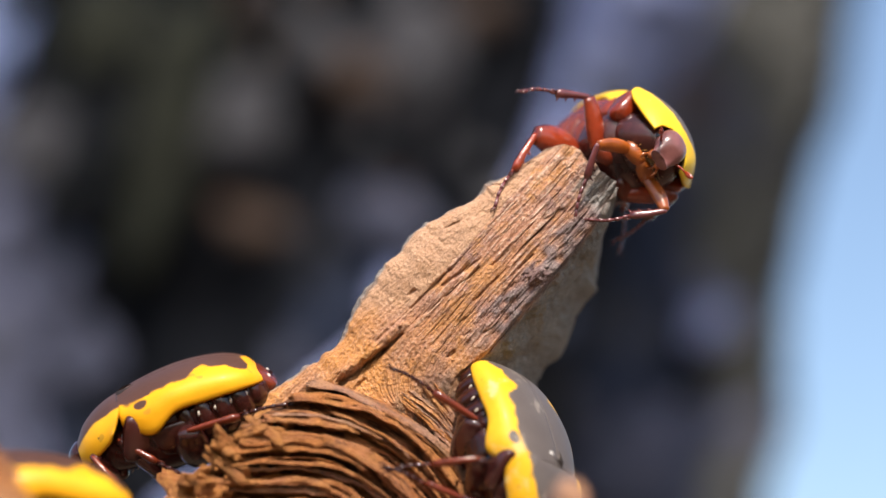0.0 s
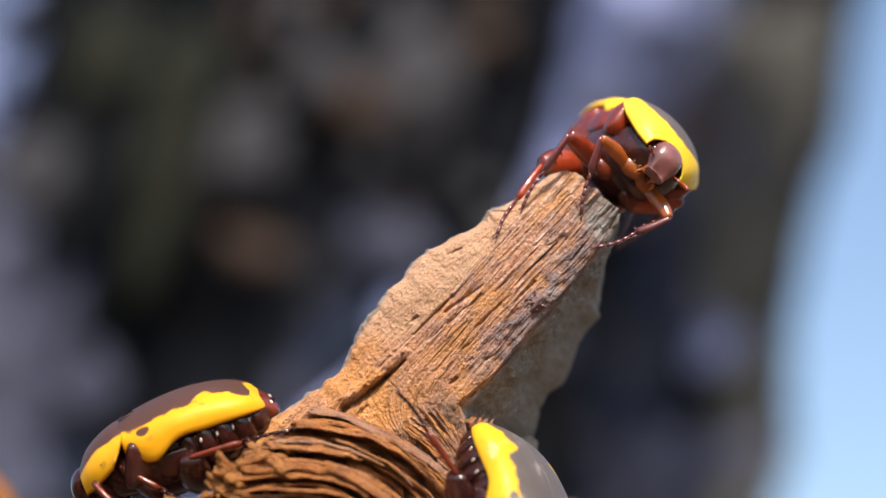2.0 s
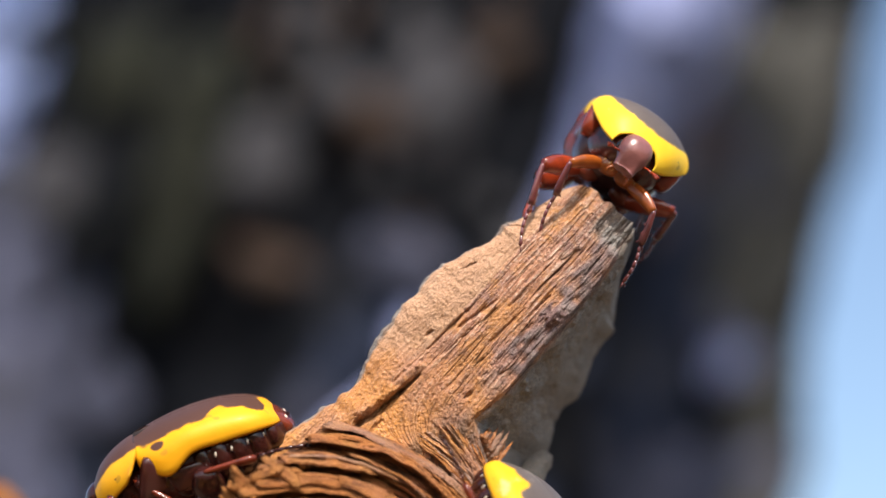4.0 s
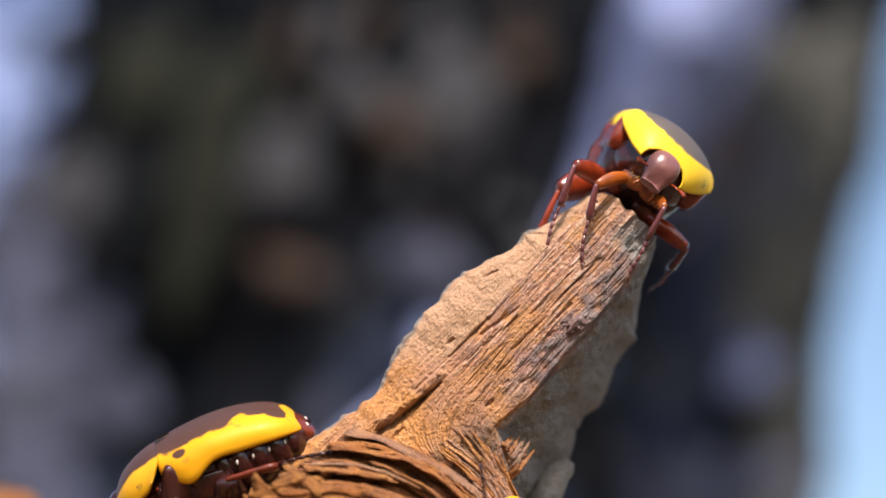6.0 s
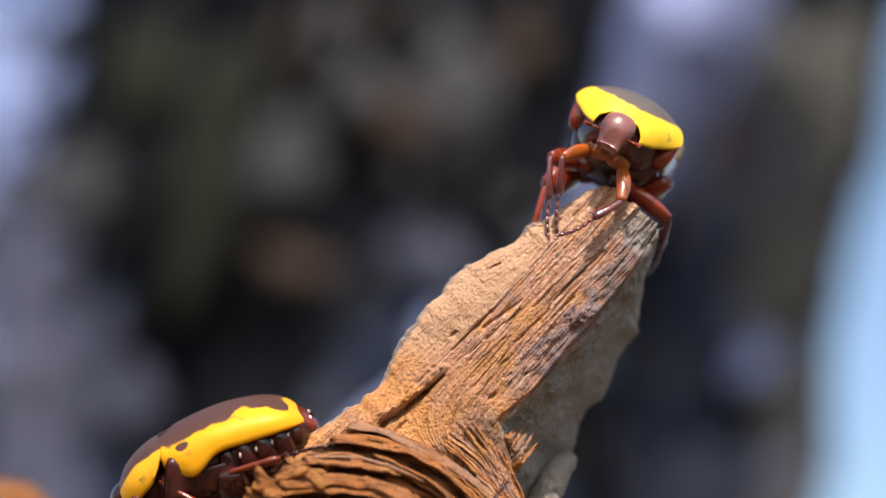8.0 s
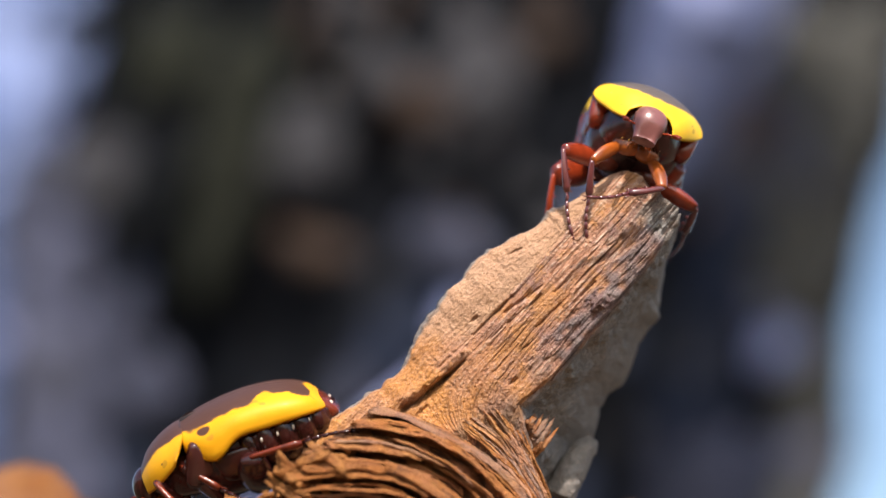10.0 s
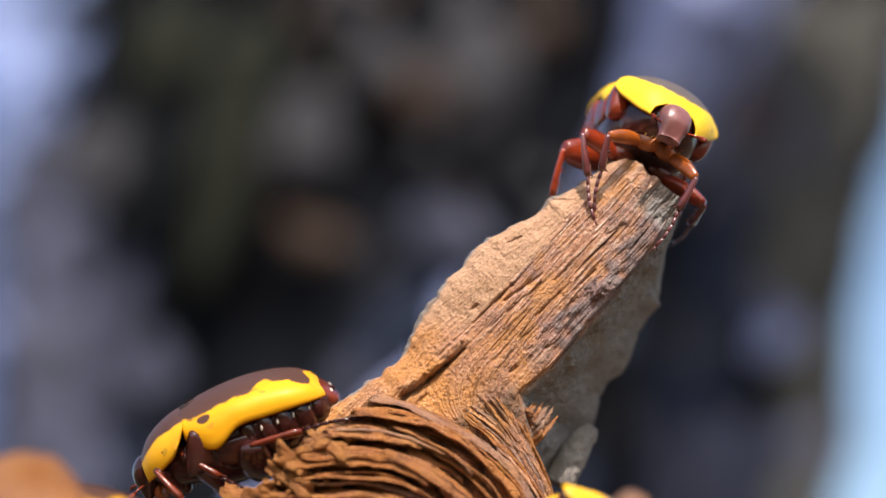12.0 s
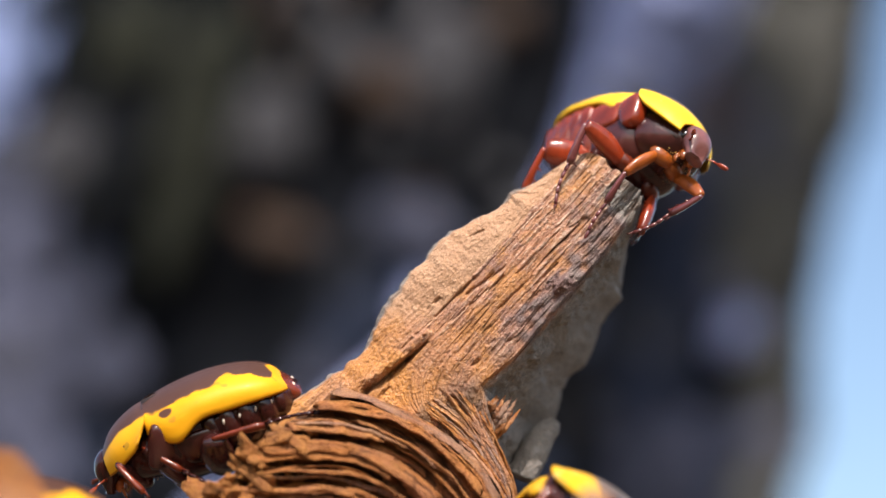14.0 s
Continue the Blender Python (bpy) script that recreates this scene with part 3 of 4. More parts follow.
# crumbling ends on the left
for k in range(44):
    v = rnd.uniform(752, 930)
    h = HEART[0] + float(left_end(HEART[1] - v)) + rnd.uniform(-16, 105) * (0.4 + 0.6 * rnd.random())
    z = rnd.choice((0.3, 0.45, 0.6, 0.9, 1.2))
    part("crumb", crumb(h, v, float(layer_depth(HEART[1] - v)) + rnd.uniform(-0.5, 0.9), (z * rnd.uniform(1.3, 2.8), z, z * rnd.uniform(0.4, 0.75)), k * 1.3), SOFTWOOD, driftwood)


def lump_mesh(name, points, radii, seed, rows=60, cols=60, rough=1.0, grey=0.0):
    """A knobbly branch through points (millimetres)."""
    pts = [np.array(p, float) for p in points]
    t = np.linspace(0, len(pts) - 1, rows)
    c = np.stack([np.interp(t, range(len(pts)), [p[i] for p in pts]) for i in range(3)], -1)
    rad = np.interp(t, range(len(pts)), radii)
    ahead = np.gradient(c, axis=0)
    ahead /= np.linalg.norm(ahead, axis=1)[:, None]
    ref = np.array((0, 1.0, 0.05))
    sd = np.cross(ahead, ref)
    sd /= np.linalg.norm(sd, axis=1)[:, None]
    ot = np.cross(ahead, sd)
    a = np.linspace(0, math.tau, cols, endpoint=False)
    w = (sd[:, None, :] * np.cos(a)[None, :, None] + ot[:, None, :] * np.sin(a)[None, :, None])
    base = c[:, None, :] + w * rad[:, None, None]
    size = float(np.max(radii))
    n1 = field(base / size, (1.1, 1.1, 1.1), seed)
    n2 = field(base / size, (4.0, 4.0, 4.0), seed + 1)
    p = base + w * (rad[:, None] * (0.16 * n1 + 0.07 * n2) * rough)[..., None]
    p[0], p[-1] = c[0] + (p[0] - c[0]) * 0.3, c[-1] + (p[-1] - c[-1]) * 0.3
    fibre = np.clip(0.5 + 0.4 * n2 + 0.2 * n1, 0, 1)
    ring = a[None, :] * rad[:, None]
    return grid_mesh(name, p, attributes={"along": t[:, None] * size + 0 * ring, "across": ring, "fibre": fibre, "pale": np.clip(n1, 0, 1) * 0.5, "deep": 0 * n1, "grey": grey + 0 * n1})


# a wedge of torn golden wood at the corner between face and flank
for k in range(14):
    a = (836 - 1.0 * k + rnd.uniform(-3, 3), 758 - 4.6 * k)
    z = (876 - 3.2 * k + rnd.uniform(-9, 3), 690 + rnd.uniform(-6, 26))
    wide = rnd.choice((0.14, 0.2, 0.26, 0.34))
    line = [sight(a[0] + (z[0] - a[0]) * u + rnd.uniform(-1.5, 1.5), a[1] + (z[1] - a[1]) * u, 218.6 + e) for u, e in ((-0.1, 0.3), (0.3, -0.2 + rnd.uniform(-0.4, 0.3)), (0.7, 1.2), (1, 2.9))]
    part("splinter", lump_mesh("splinter", line, [wide, wide * 1.3, wide, 0.05], 60 + k, 40, 20, 2.6, rnd.choice((0.0, 0.15, 0.5))), SOFTWOOD, driftwood)
# near prongs that reach up from the same log, and the log itself down to the ground
part("prong", lump_mesh("prong", [sight(1000, 1010, 176), sight(1002, 940, 176), sight(1008, 890, 175), sight(1014, 860, 175), sight(1018, 850, 175)], [3.0, 2.3, 1.8, 1.3, 0.6], 41), DRIFTWOOD, driftwood, "blunt prong")
part("prong", lump_mesh("prong", [sight(-60, 1010, 178), sight(-72, 935, 178), sight(-90, 870, 178), sight(-108, 812, 178), sight(-116, 786, 178)], [9, 7.5, 6, 4.5, 2.0], 43), SOFTWOOD, driftwood, "blunt prong")
part("prong", lump_mesh("prong", [sight(880, 835, 227), sight(905, 775, 228), sight(930, 742, 229), sight(940, 728, 229)], [1.8, 1.6, 1.3, 0.6], 47, grey=1.0), DRIFTWOOD, driftwood, "blunt prong")
top = LEVEL @ Vector((-0.010, 0.214, -0.030))
foot = [LEVEL.inverted() @ Vector((top.x + dx, top.y + dy, z)) * 1000 for dx, dy, z in ((0, 0.03, -0.02), (-0.002, 0.02, 0.2), (0, 0.012, 0.38), (0, 0.006, top.z - 0.035), (0, 0.004, top.z))]
part("log", lump_mesh("log", foot, [75, 60, 46, 36, 15], 49, 90, 90), DRIFTWOOD, driftwood, "upright log")

# ------------------------------------------------------------------ trees behind
FAR = 1150.0


def make_trunk():
    rows, cols = 420, 260
    s = np.linspace(0, 1, rows)[:, None] * np.ones((1, cols))
    a = np.ones((rows, 1)) * np.linspace(0, math.tau, cols, endpoint=False)[None, :]
    v = 3700 - s * 9700                     # height line
    lo = bend(v, [-6000, -1000, 0, 450, 600, 3700], [800, 315, 60, -50, -65, -320]) + 12 * np.sin(v / 70.0)
    hi = 1488 - 0.175 * np.clip(v, -400, 4000) + 5 * np.sin(v / 90.0)
    x0, x1 = (lo - 784) * (FAR + 140) / FOCAL, (hi - 784) * (FAR + 140) / FOCAL
    z = (441 - v) * (FAR + 140) / FOCAL
    cx, rx = (x0 + x1) / 2, (x1 - x0) / 2
    px, py = np.cos(a), np.sin(a)
    up = np.clip(z - 250, 0, 9000) * math.tan(radians(20))      # above, the trunk stands upright
    n1 = field(np.stack([px * 5, py * 5, s * 33], -1), (1, 1, 1), 60)
    n2 = field(np.stack([px * 14, py * 14, s * 62], -1), (1, 1, 1), 61)
    n3 = field(np.stack([px * 30, py * 30, s * 186], -1), (1, 1, 1), 62)
    k = 1 + 0.05 * n1 + 0.06 * n2 + 0.025 * n3
    return grid_mesh("trunk", np.stack([cx + rx * k * px, FAR + 150 + 160 * k * py + up, z], -1))


tree = tagged(new("tree"), "old tree trunk with rough bark, darkened for shade, and grey patches", "tree")
tree.matrix_basis = LEVEL
part("trunk", make_trunk(), SHADED_BARK, tree)
pale_tree = tagged(new("liana"), "pale leaning stem, tinted violet-grey as by skylight, in front of a dark trunk", "liana")
pale_tree.matrix_basis = LEVEL
part("stem", lump_mesh("stem", [sight(-1400, 3750, 1010), sight(-500, 1900, 1000), sight(300, 930, 1000), sight(660, 635, 1000), sight(915, 430, 1000), sight(1035, 215, 1000), sight(1140, -20, 1000), sight(1500, -800, 1000)], [34, 16, 8, 7, 10, 22, 36, 42], 51, 160, 70), PALE_SKYLIT_BARK, pale_tree)

young_tree = tagged(new("tree"), "slim pale tree trunk leaning beside the old trunk", "tree")
young_tree.matrix_basis = LEVEL
part("trunk", lump_mesh("trunk", [sight(-900, 4300, 1350), sight(-420, 1800, 1350), sight(-190, 700, 1350), sight(-125, 350, 1350), sight(-62, 0, 1350), sight(172, -900, 1350)], [66, 60, 56, 54, 52, 48], 55, 160, 70), YOUNG_SKYLIT_BARK, young_tree)


def bark_plate(h, v, w, t, mat, seed, d=FAR - 14, owner=None):
    bm = bmesh.new()
    ball(bm, (0, 0, 0), (w, 7, t), None, 20, 12)
    for vert in bm.verts:
        c = vert.co
        vert.co = c * (1 + 0.35 * noise.noise(c * 70 + Vector((seed, 0, 0))))
    part("bark_plate", bm, mat, owner or tree, m=Matrix.Translation(sight(h, v, d) * MM) @ pose(0, 0, 0, 0, 20, 0))


# lichen-grey and rust-brown plates of bark, scattered over the trunk
for i, (h, v, w, t) in enumerate([(60, 260, 20, 24), (430, 215, 22, 26), (735, 95, 28, 32), (1268, 560, 13, 21), (1272, 765, 15, 15),
                                  (1185, 845, 20, 28), (-25, 620, 18, 26), (690, 390, 26, 16), (1330, 250, 16, 26), (560, 90, 16, 22), (1120, 600, 12, 40), (1330, 800, 16, 30)]):
    bark_plate(h, v, w, t, PALE_SKYLIT_BARK if i == 3 else GREY_PLATE if i in (3, 4, 5, 7, 8) else LICHEN, i)
for i, (h, v, w, t) in enumerate([(850, 25, 14, 14), (1215, 170, 30, 34), (450, 400, 24, 12), (640, 140, 20, 16)]):
    bark_plate(h, v, w, t, RUST, i + 20)
# the last plate stands in for the pale stem's shaded lower run
for i, (h, v, w, t) in enumerate([(15, 650, 22, 34), (-25, 760, 24, 30), (60, 590, 14, 20), (520, 655, 14, 22)]):
    bark_plate(h, v, w, t, GREY_PLATE, i + 15)
bark_plate(300, 180, 18, 70, DIM_OLIVE, 24)
bark_plate(285, 330, 14, 60, DIM_OLIVE, 26)
bark_plate(170, 60, 24, 30, DIM_OLIVE, 25)
for i, (h, v) in enumerate([(1105, 40), (1060, 140), (985, 260), (880, 380), (700, 530), (1150, -60)]):
    bark_plate(h, v, 9, 14, LICHEN if i % 2 else PALE_SKYLIT_BARK, i + 130, 980, pale_tree)
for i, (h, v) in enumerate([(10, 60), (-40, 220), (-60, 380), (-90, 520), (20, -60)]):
    bark_plate(h, v, 16, 22, PALE_SKYLIT_BARK if i % 2 else YOUNG_SKYLIT_BARK, i + 140, 1300, young_tree)
# the last two plates also paint in the pale stem's shaded part
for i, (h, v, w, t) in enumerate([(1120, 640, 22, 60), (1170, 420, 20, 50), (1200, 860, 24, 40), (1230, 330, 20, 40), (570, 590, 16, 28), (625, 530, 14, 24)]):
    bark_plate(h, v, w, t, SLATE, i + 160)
for i, (h, v, w, t) in enumerate([(-30, 470, 24, 34), (-10, 780, 26, 30), (40, 700, 14, 18), (90, 520, 14, 22), (-60, 330, 22, 30), (20, 400, 12, 18), (-70, 860, 26, 30), (1160, 185, 22, 40), (1240, 105, 26, 30), (1265, 205, 24, 34), (1195, 275, 18, 28), (1105, 760, 20, 34), (1080, 845, 18, 24), (150, 640, 18, 22)]):
    bark_plate(h, v, w, t, GREY_PLATE, i + 170)
for i, (h, v, w, t) in enumerate([(1352, 430, 12, 50), (1318, 640, 14, 46), (1385, 230, 14, 50), (1290, 850, 16, 40), (1300, 90, 34, 40), (1400, 60, 20, 40), (1340, 200, 26, 36), (1250, 10, 26, 30), (1285, 330, 26, 40), (1300, 450, 22, 36), (1245, 240, 18, 30)]):
    bark_plate(h, v, w, t, OLIVE, i + 180)
for i, (h, v, w, t) in enumerate([(-45, 430, 20, 34), (-40, 560, 22, 40), (-25, 700, 20, 36), (0, 820, 22, 34), (1285, 745, 12, 14), (1165, 795, 11, 30), (1232, 500, 8, 14)]):
    bark_plate(h, v, w, t, VIOLET, i + 200)
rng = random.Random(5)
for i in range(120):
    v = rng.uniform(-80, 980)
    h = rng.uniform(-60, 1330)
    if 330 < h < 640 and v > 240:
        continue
    bark_plate(h, v, rng.uniform(4, 12), rng.uniform(5, 20), rng.choice([RUST, LICHEN, SHADED_BARK] if h > 700 and v < 420 else [SHADED_BARK, SHADED_BARK, SLATE] if v > 420 else [SHADED_BARK, RUST, LICHEN, DIM_OLIVE] if h > 420 else [SHADED_BARK, SHADED_BARK, DIM_OLIVE]), i + 40, FAR - 6)

# ------------------------------------------------------------------ beetles
def shell_grid(name, xs, half, top, rim, bands, mirror, thick=0.28, n=64, m=40, power=0.62, slant=(0.0, 0.0)):
    """A domed shell, one half (mirror 1 or -1) or both (0): from the middle line (b = 0) to the rim (b = 1); 'bands' gives the yellow field."""
    a = np.linspace(0, 1, n)[:, None] * np.ones((1, m))
    line = np.ones((n, 1)) * np.linspace(0 if mirror else -1, 1, m)[None, :]
    b = np.abs(line)
    x = bend(a, np.linspace(0, 1, len(xs)), xs)
    w = bend(a, np.linspace(0, 1, len(half)), half)
    h = bend(a, np.linspace(0, 1, len(top)), top)
    r = bend(a, np.linspace(0, 1, len(rim)), rim)
    x = x + bend(a, np.linspace(0, 1, len(slant)), slant) * b ** 2.8
    w, h = w * WIDE, h * TALL
    y = w * np.sin(b * math.pi / 2) ** 0.95 * np.where(line < 0, -1, 1)
    z = r + (h - r) * np.cos(b * math.pi / 2) ** power
    way = mirror or 1
    p = np.stack([x, y * way, z], -1)
    inner = np.stack([x, y * way * (1 - thick / 6), z - thick], -1)
    field_value = bands(a, b, np.stack([x, y, z], -1))
    pts = np.concatenate([p, inner[:, ::-1]], axis=1)
    vals = np.concatenate([field_value, field_value[:, ::-1]], axis=1)
    if way > 0:
        pts, vals = pts[:, ::-1], vals[:, ::-1]
    return grid_mesh(name, pts, attributes={"band": vals})


def smooth_profile(ys, n=60):
    """A rounded run through a few heights (Catmull-Rom)."""
    ys = [ys[0] * 2 - ys[1]] + list(ys) + [ys[-1] * 2 - ys[-2]]
    out = []
    for k in np.linspace(0, len(ys) - 3 - 1e-6, n):
        i = int(k)
        f = k - i
        p0, p1, p2, p3 = ys[i:i + 4]
        out.append(0.5 * (2 * p1 + (p2 - p0) * f + (2 * p0 - 5 * p1 + 4 * p2 - p3) * f * f + (3 * p1 - p0 - 3 * p2 + p3) * f ** 3))
    return out


def wing_bands(a, b, p):
    line = bend(a, [0, 0.1, 0.25, 0.40, 0.48, 0.53, 0.57, 0.68, 0.77, 0.82, 0.845, 0.88, 1], [0.54, 0.54, 0.53, 0.56, 0.52, 0.36, 0.36, 0.46, 0.61, 0.60, 0.34, -0.1, -0.4])
    f = b - line + 0.05 * field(p, (0.9, 0.9, 0.9), 71) + 0.03 * field(p, (2.4, 2.4, 2.4), 72)
    f = np.maximum(f, (a - 0.80 - 0.14 * b) * 3)
    spot = np.hypot((a - 0.17) * 15, (b - 0.64) * 9) - 0.70
    return np.minimum(f, spot * 0.35) * 1.0


def neck_bands(front):
    def bands(a, b, p):
        line = bend(a, [0, 0.3, 0.7, 1.0], [0.52, 0.54, 0.54, 0.54] if front else [0.46, 0.46, 0.44, 0.42])
        f = b - line
        if front:
            f = 0.4 * ((b / 0.62) ** 2.6 + (a / 0.80) ** 2.6 - 1)
        f = f + 0.03 * field(p, (0.8, 0.8, 0.8), 73)
        dot = np.hypot((a - 0.5) * 9, (b - 0.78) * 7) - 0.16
        f = np.minimum(f, dot * 0.8)
        return f
    return bands


BODY = {}


WIDE, TALL = 1.13, 1.10     # breadth and height of the body over the first sketch


def beetle_meshes(front):
    wing_x = smooth_profile([3.3, 1.0, -2.0, -5.2, -8.4, -10.6, -11.9])
    wing_w = smooth_profile([4.4, 5.7, 5.7, 5.55, 5.25, 4.2, 1.9])
    wing_h = smooth_profile([5.2, 5.3, 5.2, 4.8, 3.9, 2.5, 0.6] if front else [4.35, 4.7, 4.75, 4.5, 3.7, 2.5, 0.6])
    wing_r = smooth_profile([2.8, 1.7, 2.8, 3.0, 2.7, 1.9, 0.6] if front else [2.4, 0.7, 1.9, 1.6, 1.2, 0.8, 0.3])
    neck_x = smooth_profile([2.9, 4.2, 6.0, 7.7, 9.0])
    neck_w = smooth_profile([5.95, 5.45, 4.7, 3.8, 2.6])
    neck_h = smooth_profile([5.2, 5.3, 4.7, 3.5, 1.8] if front else [4.3, 4.3, 3.85, 3.0, 1.7])
    neck_r = smooth_profile([2.4, 1.7, 1.0, 0.3, -0.2])
    out = {}
    for side in (1, -1):
        out["wing", side] = shell_grid("wing_case", wing_x, wing_w, wing_h, wing_r, wing_bands, side, slant=(-1.0, -0.7, -0.2, 0, 0, 0) if front else (0.2, -0.1, -0.2, 0, 0, 0))
    out["neck"] = shell_grid("neck_shield", neck_x, neck_w, neck_h, neck_r, neck_bands(front), 0, n=44, m=80, power=0.85, slant=(1.3, 0.8, 0.3, 0, 0) if front else (1.7, 1.0, 0.4, 0, 0))
    # thorax and abdomen: rounded hulls under the shell
    def hull(name, xs, half, deep, lift, rings):
        a = np.linspace(0, 1, 90)[:, None] * np.ones((1, 56))
        t = np.ones((90, 1)) * np.linspace(0, math.tau, 56, endpoint=False)[None, :]
        x, w, d, l = (bend(a, np.linspace(0, 1, len(k)), k) for k in (xs, half, deep, lift))
        ridge = 1 + rings * np.abs(np.sin(a * math.pi * 6.0)) ** 0.45 - rings
        cy, cz = np.cos(t), np.sin(t)
        cy, cz = np.sign(cy) * np.abs(cy) ** 0.8, np.sign(cz) * np.abs(cz) ** 0.8
        z = np.where(cz > 0, cz * l, cz * d) * ridge
        return grid_mesh(name, np.stack([x, w * WIDE * ridge * cy, z * TALL], -1))
    out["prothorax"] = hull("prothorax", smooth_profile([8.9, 8.0, 6.6, 5.0, 3.8, 3.3]), smooth_profile([1.4, 2.5, 3.4, 4.1, 4.2, 3.4]), smooth_profile([0.8, 1.5, 2.2, 2.6, 2.7, 2.2]), smooth_profile([1.0, 1.8, 2.4, 2.7, 2.6, 2]), 0.0)
    out["thorax"] = hull("thorax", smooth_profile([4.4, 3.9, 2.6, 0.2, -2.5, -3.4]), smooth_profile([2.0, 3.6, 4.7, 4.9, 4.7, 4.0]), smooth_profile([1.8, 2.9, 3.8, 4.4, 4.2, 3.2]), smooth_profile([1.6, 2.6, 3.2, 3.4, 3.2, 2.5]), 0.0)
    out["coxa"] = bm_mesh("coxa", ball(bmesh.new(), (0, 0, 0), (1.0, 1.7, 1.15), None, 16, 10))
    out["abdomen"] = hull("abdomen", smooth_profile([-1.5, -4.0, -6.5, -9.0, -11.2, -12.7]), smooth_profile([4.9, 5.35, 5.25, 4.7, 3.4, 0.9]), smooth_profile([4.2, 4.1, 3.7, 3.1, 2.2, 0.6]), smooth_profile([3, 3, 2.6, 1.8, 0.8, 0.2]), 0.13)
    # head: a flat shield, square and slightly raised at its front rim
    a = np.linspace(0, 1, 40)[:, None] * np.ones((1, 48))
    t = np.ones((40, 1)) * np.linspace(0, math.tau, 48, endpoint=False)[None, :]
    hx, hw, ht = (bend(a, np.linspace(0, 1, 60), smooth_profile(q)) for q in ([-2.35, -2.0, -1.1, 0.2, 1.3, 2.0, 2.2, 2.3], [0.8, 1.45, 1.85, 1.8, 1.4, 1.3, 1.25, 0.9], [0.5, 1.05, 1.45, 1.4, 0.95, 0.65, 0.7, 0.35]))
    cy, cz = np.cos(t), np.sin(t)
    cz = np.sign(cz) * np.abs(cz) ** 0.9
    dent = -0.28 * np.exp(-((a - 0.66) / 0.13) ** 2) * np.exp(-(cy / 0.6) ** 4) * np.clip(cz, 0, 1)
    notch = -0.22 * np.exp(-(cy / 0.3) ** 2) * np.clip((a - 0.8) / 0.2, 0, 1)
    out["head"] = grid_mesh("head", np.stack([hx + notch, hw * cy, (ht + dent) * cz - 0.04 * hx * hx], -1))
    out["eye"] = bm_mesh("eye", ball(bmesh.new(), (0, 0, 0), (0.62, 0.5, 0.6)))
    bm = bmesh.new()
    tube(bm, [(0, 0, 0), (0.5, 0.15, 0.02), (1.2, 0.2, 0.1), (1.9, 0.2, 0.05)], [0.2, 0.15, 0.13, 0.14], 7)
    for k in (-1, 0, 1):
        ball(bm, (2.6, 0.2 + 0.10 * k, 0.05), (0.85, 0.10, 0.30), Matrix.Rotation(0.12 * k, 4, "Z"), 10, 8)
    out["antenna"] = bm_mesh("antenna", bm)
    bm = bmesh.new()
    bmesh.ops.create_cone(bm, segments=3, radius1=1.5 * MM, radius2=1.2 * MM, depth=0.35 * MM)
    bmesh.ops.bevel(bm, geom=bm.edges[:], offset=0.12 * MM, segments=2, affect="EDGES")
    out["scutellum"] = bm_mesh("scutellum", bm)
    bm = bmesh.new()
    for s in (-1, 1):
        ball(bm, (0.2, 0.7 * s, 0), (0.8, 0.45, 0.5), None, 12, 8)
        tube(bm, [(0.4, 0.9 * s, -0.2), (1.0, 1.3 * s, -0.5), (1.5, 1.2 * s, -0.7)], [0.2, 0.16, 0.08], 6)
        tube(bm, [(-0.4, 0.6 * s, -0.4), (0.1, 0.9 * s, -1.0), (0.6, 0.7 * s, -1.3)], [0.25, 0.18, 0.08], 6)
    rnd = random.Random(3)
    hair = bmesh.new()
    for _ in range(160):
        s = rnd.choice((-1, 1))
        root_at = Vector((rnd.uniform(3.5, 8.2), s * rnd.uniform(0.4, 2.4), -rnd.uniform(2.0, 2.7)))
        tip_at = root_at + Vector((rnd.uniform(-0.2, 0.7), s * rnd.uniform(0.0, 0.4), -rnd.uniform(0.25, 0.6)))
        tube(hair, [root_at, (root_at + tip_at) / 2 + Vector((0.08, 0, 0)), tip_at], [0.026, 0.02, 0.006], 3)
    out["hair"] = bm_mesh("hair_fringe", hair)
    out["mouth"] = bm_mesh("mouth", bm)
    out["plate"] = block_mesh("side_plate", (1.65, 1.15, 2.2), 0.25) if front else block_mesh("side_plate", (1.45, 0.95, 2.5), -0.62)
    out["flank"] = block_mesh("flank_plate", (2.3, 0.8, 1.75), 0.15)
    out["tail"] = block_mesh("tail_plate", (0.85, 3.0, 1.7), 0.0)
    out["ring"] = block_mesh("belly_ring", (0.95, 0.8, 1.9), 0.1)
    out["spot"] = bm_mesh("white_spot", ball(bmesh.new(), (0, 0, 0), (0.55, 0.2, 0.24), None, 8, 6))
    # legs, along +x from the joint
    for kind, (femur, thick, tibia, tarsus) in LEGS.items():
        bm = bmesh.new()
        n = 14
        tube(bm, [(femur * k / n, 0, 0.25 * math.sin(math.pi * k / n)) for k in range(n + 1)],
             [thick * (0.42 + 0.62 * math.sin(math.pi * min(1, 0.12 + 0.80 * k / n)) ** 0.8) for k in range(n + 1)], 14)
        for v in bm.verts:
            v.co.y *= 0.68
        out["femur", kind] = bm_mesh("femur", bm)
        bm = bmesh.new()
        tube(bm, [(-0.15, 0, 0), (0.2, 0, 0.05), (tibia * 0.5, 0, 0.12), (tibia * 0.85, 0, 0.05), (tibia, 0, 0)], [0.30, 0.38, 0.44, 0.56, 0.42], 10)
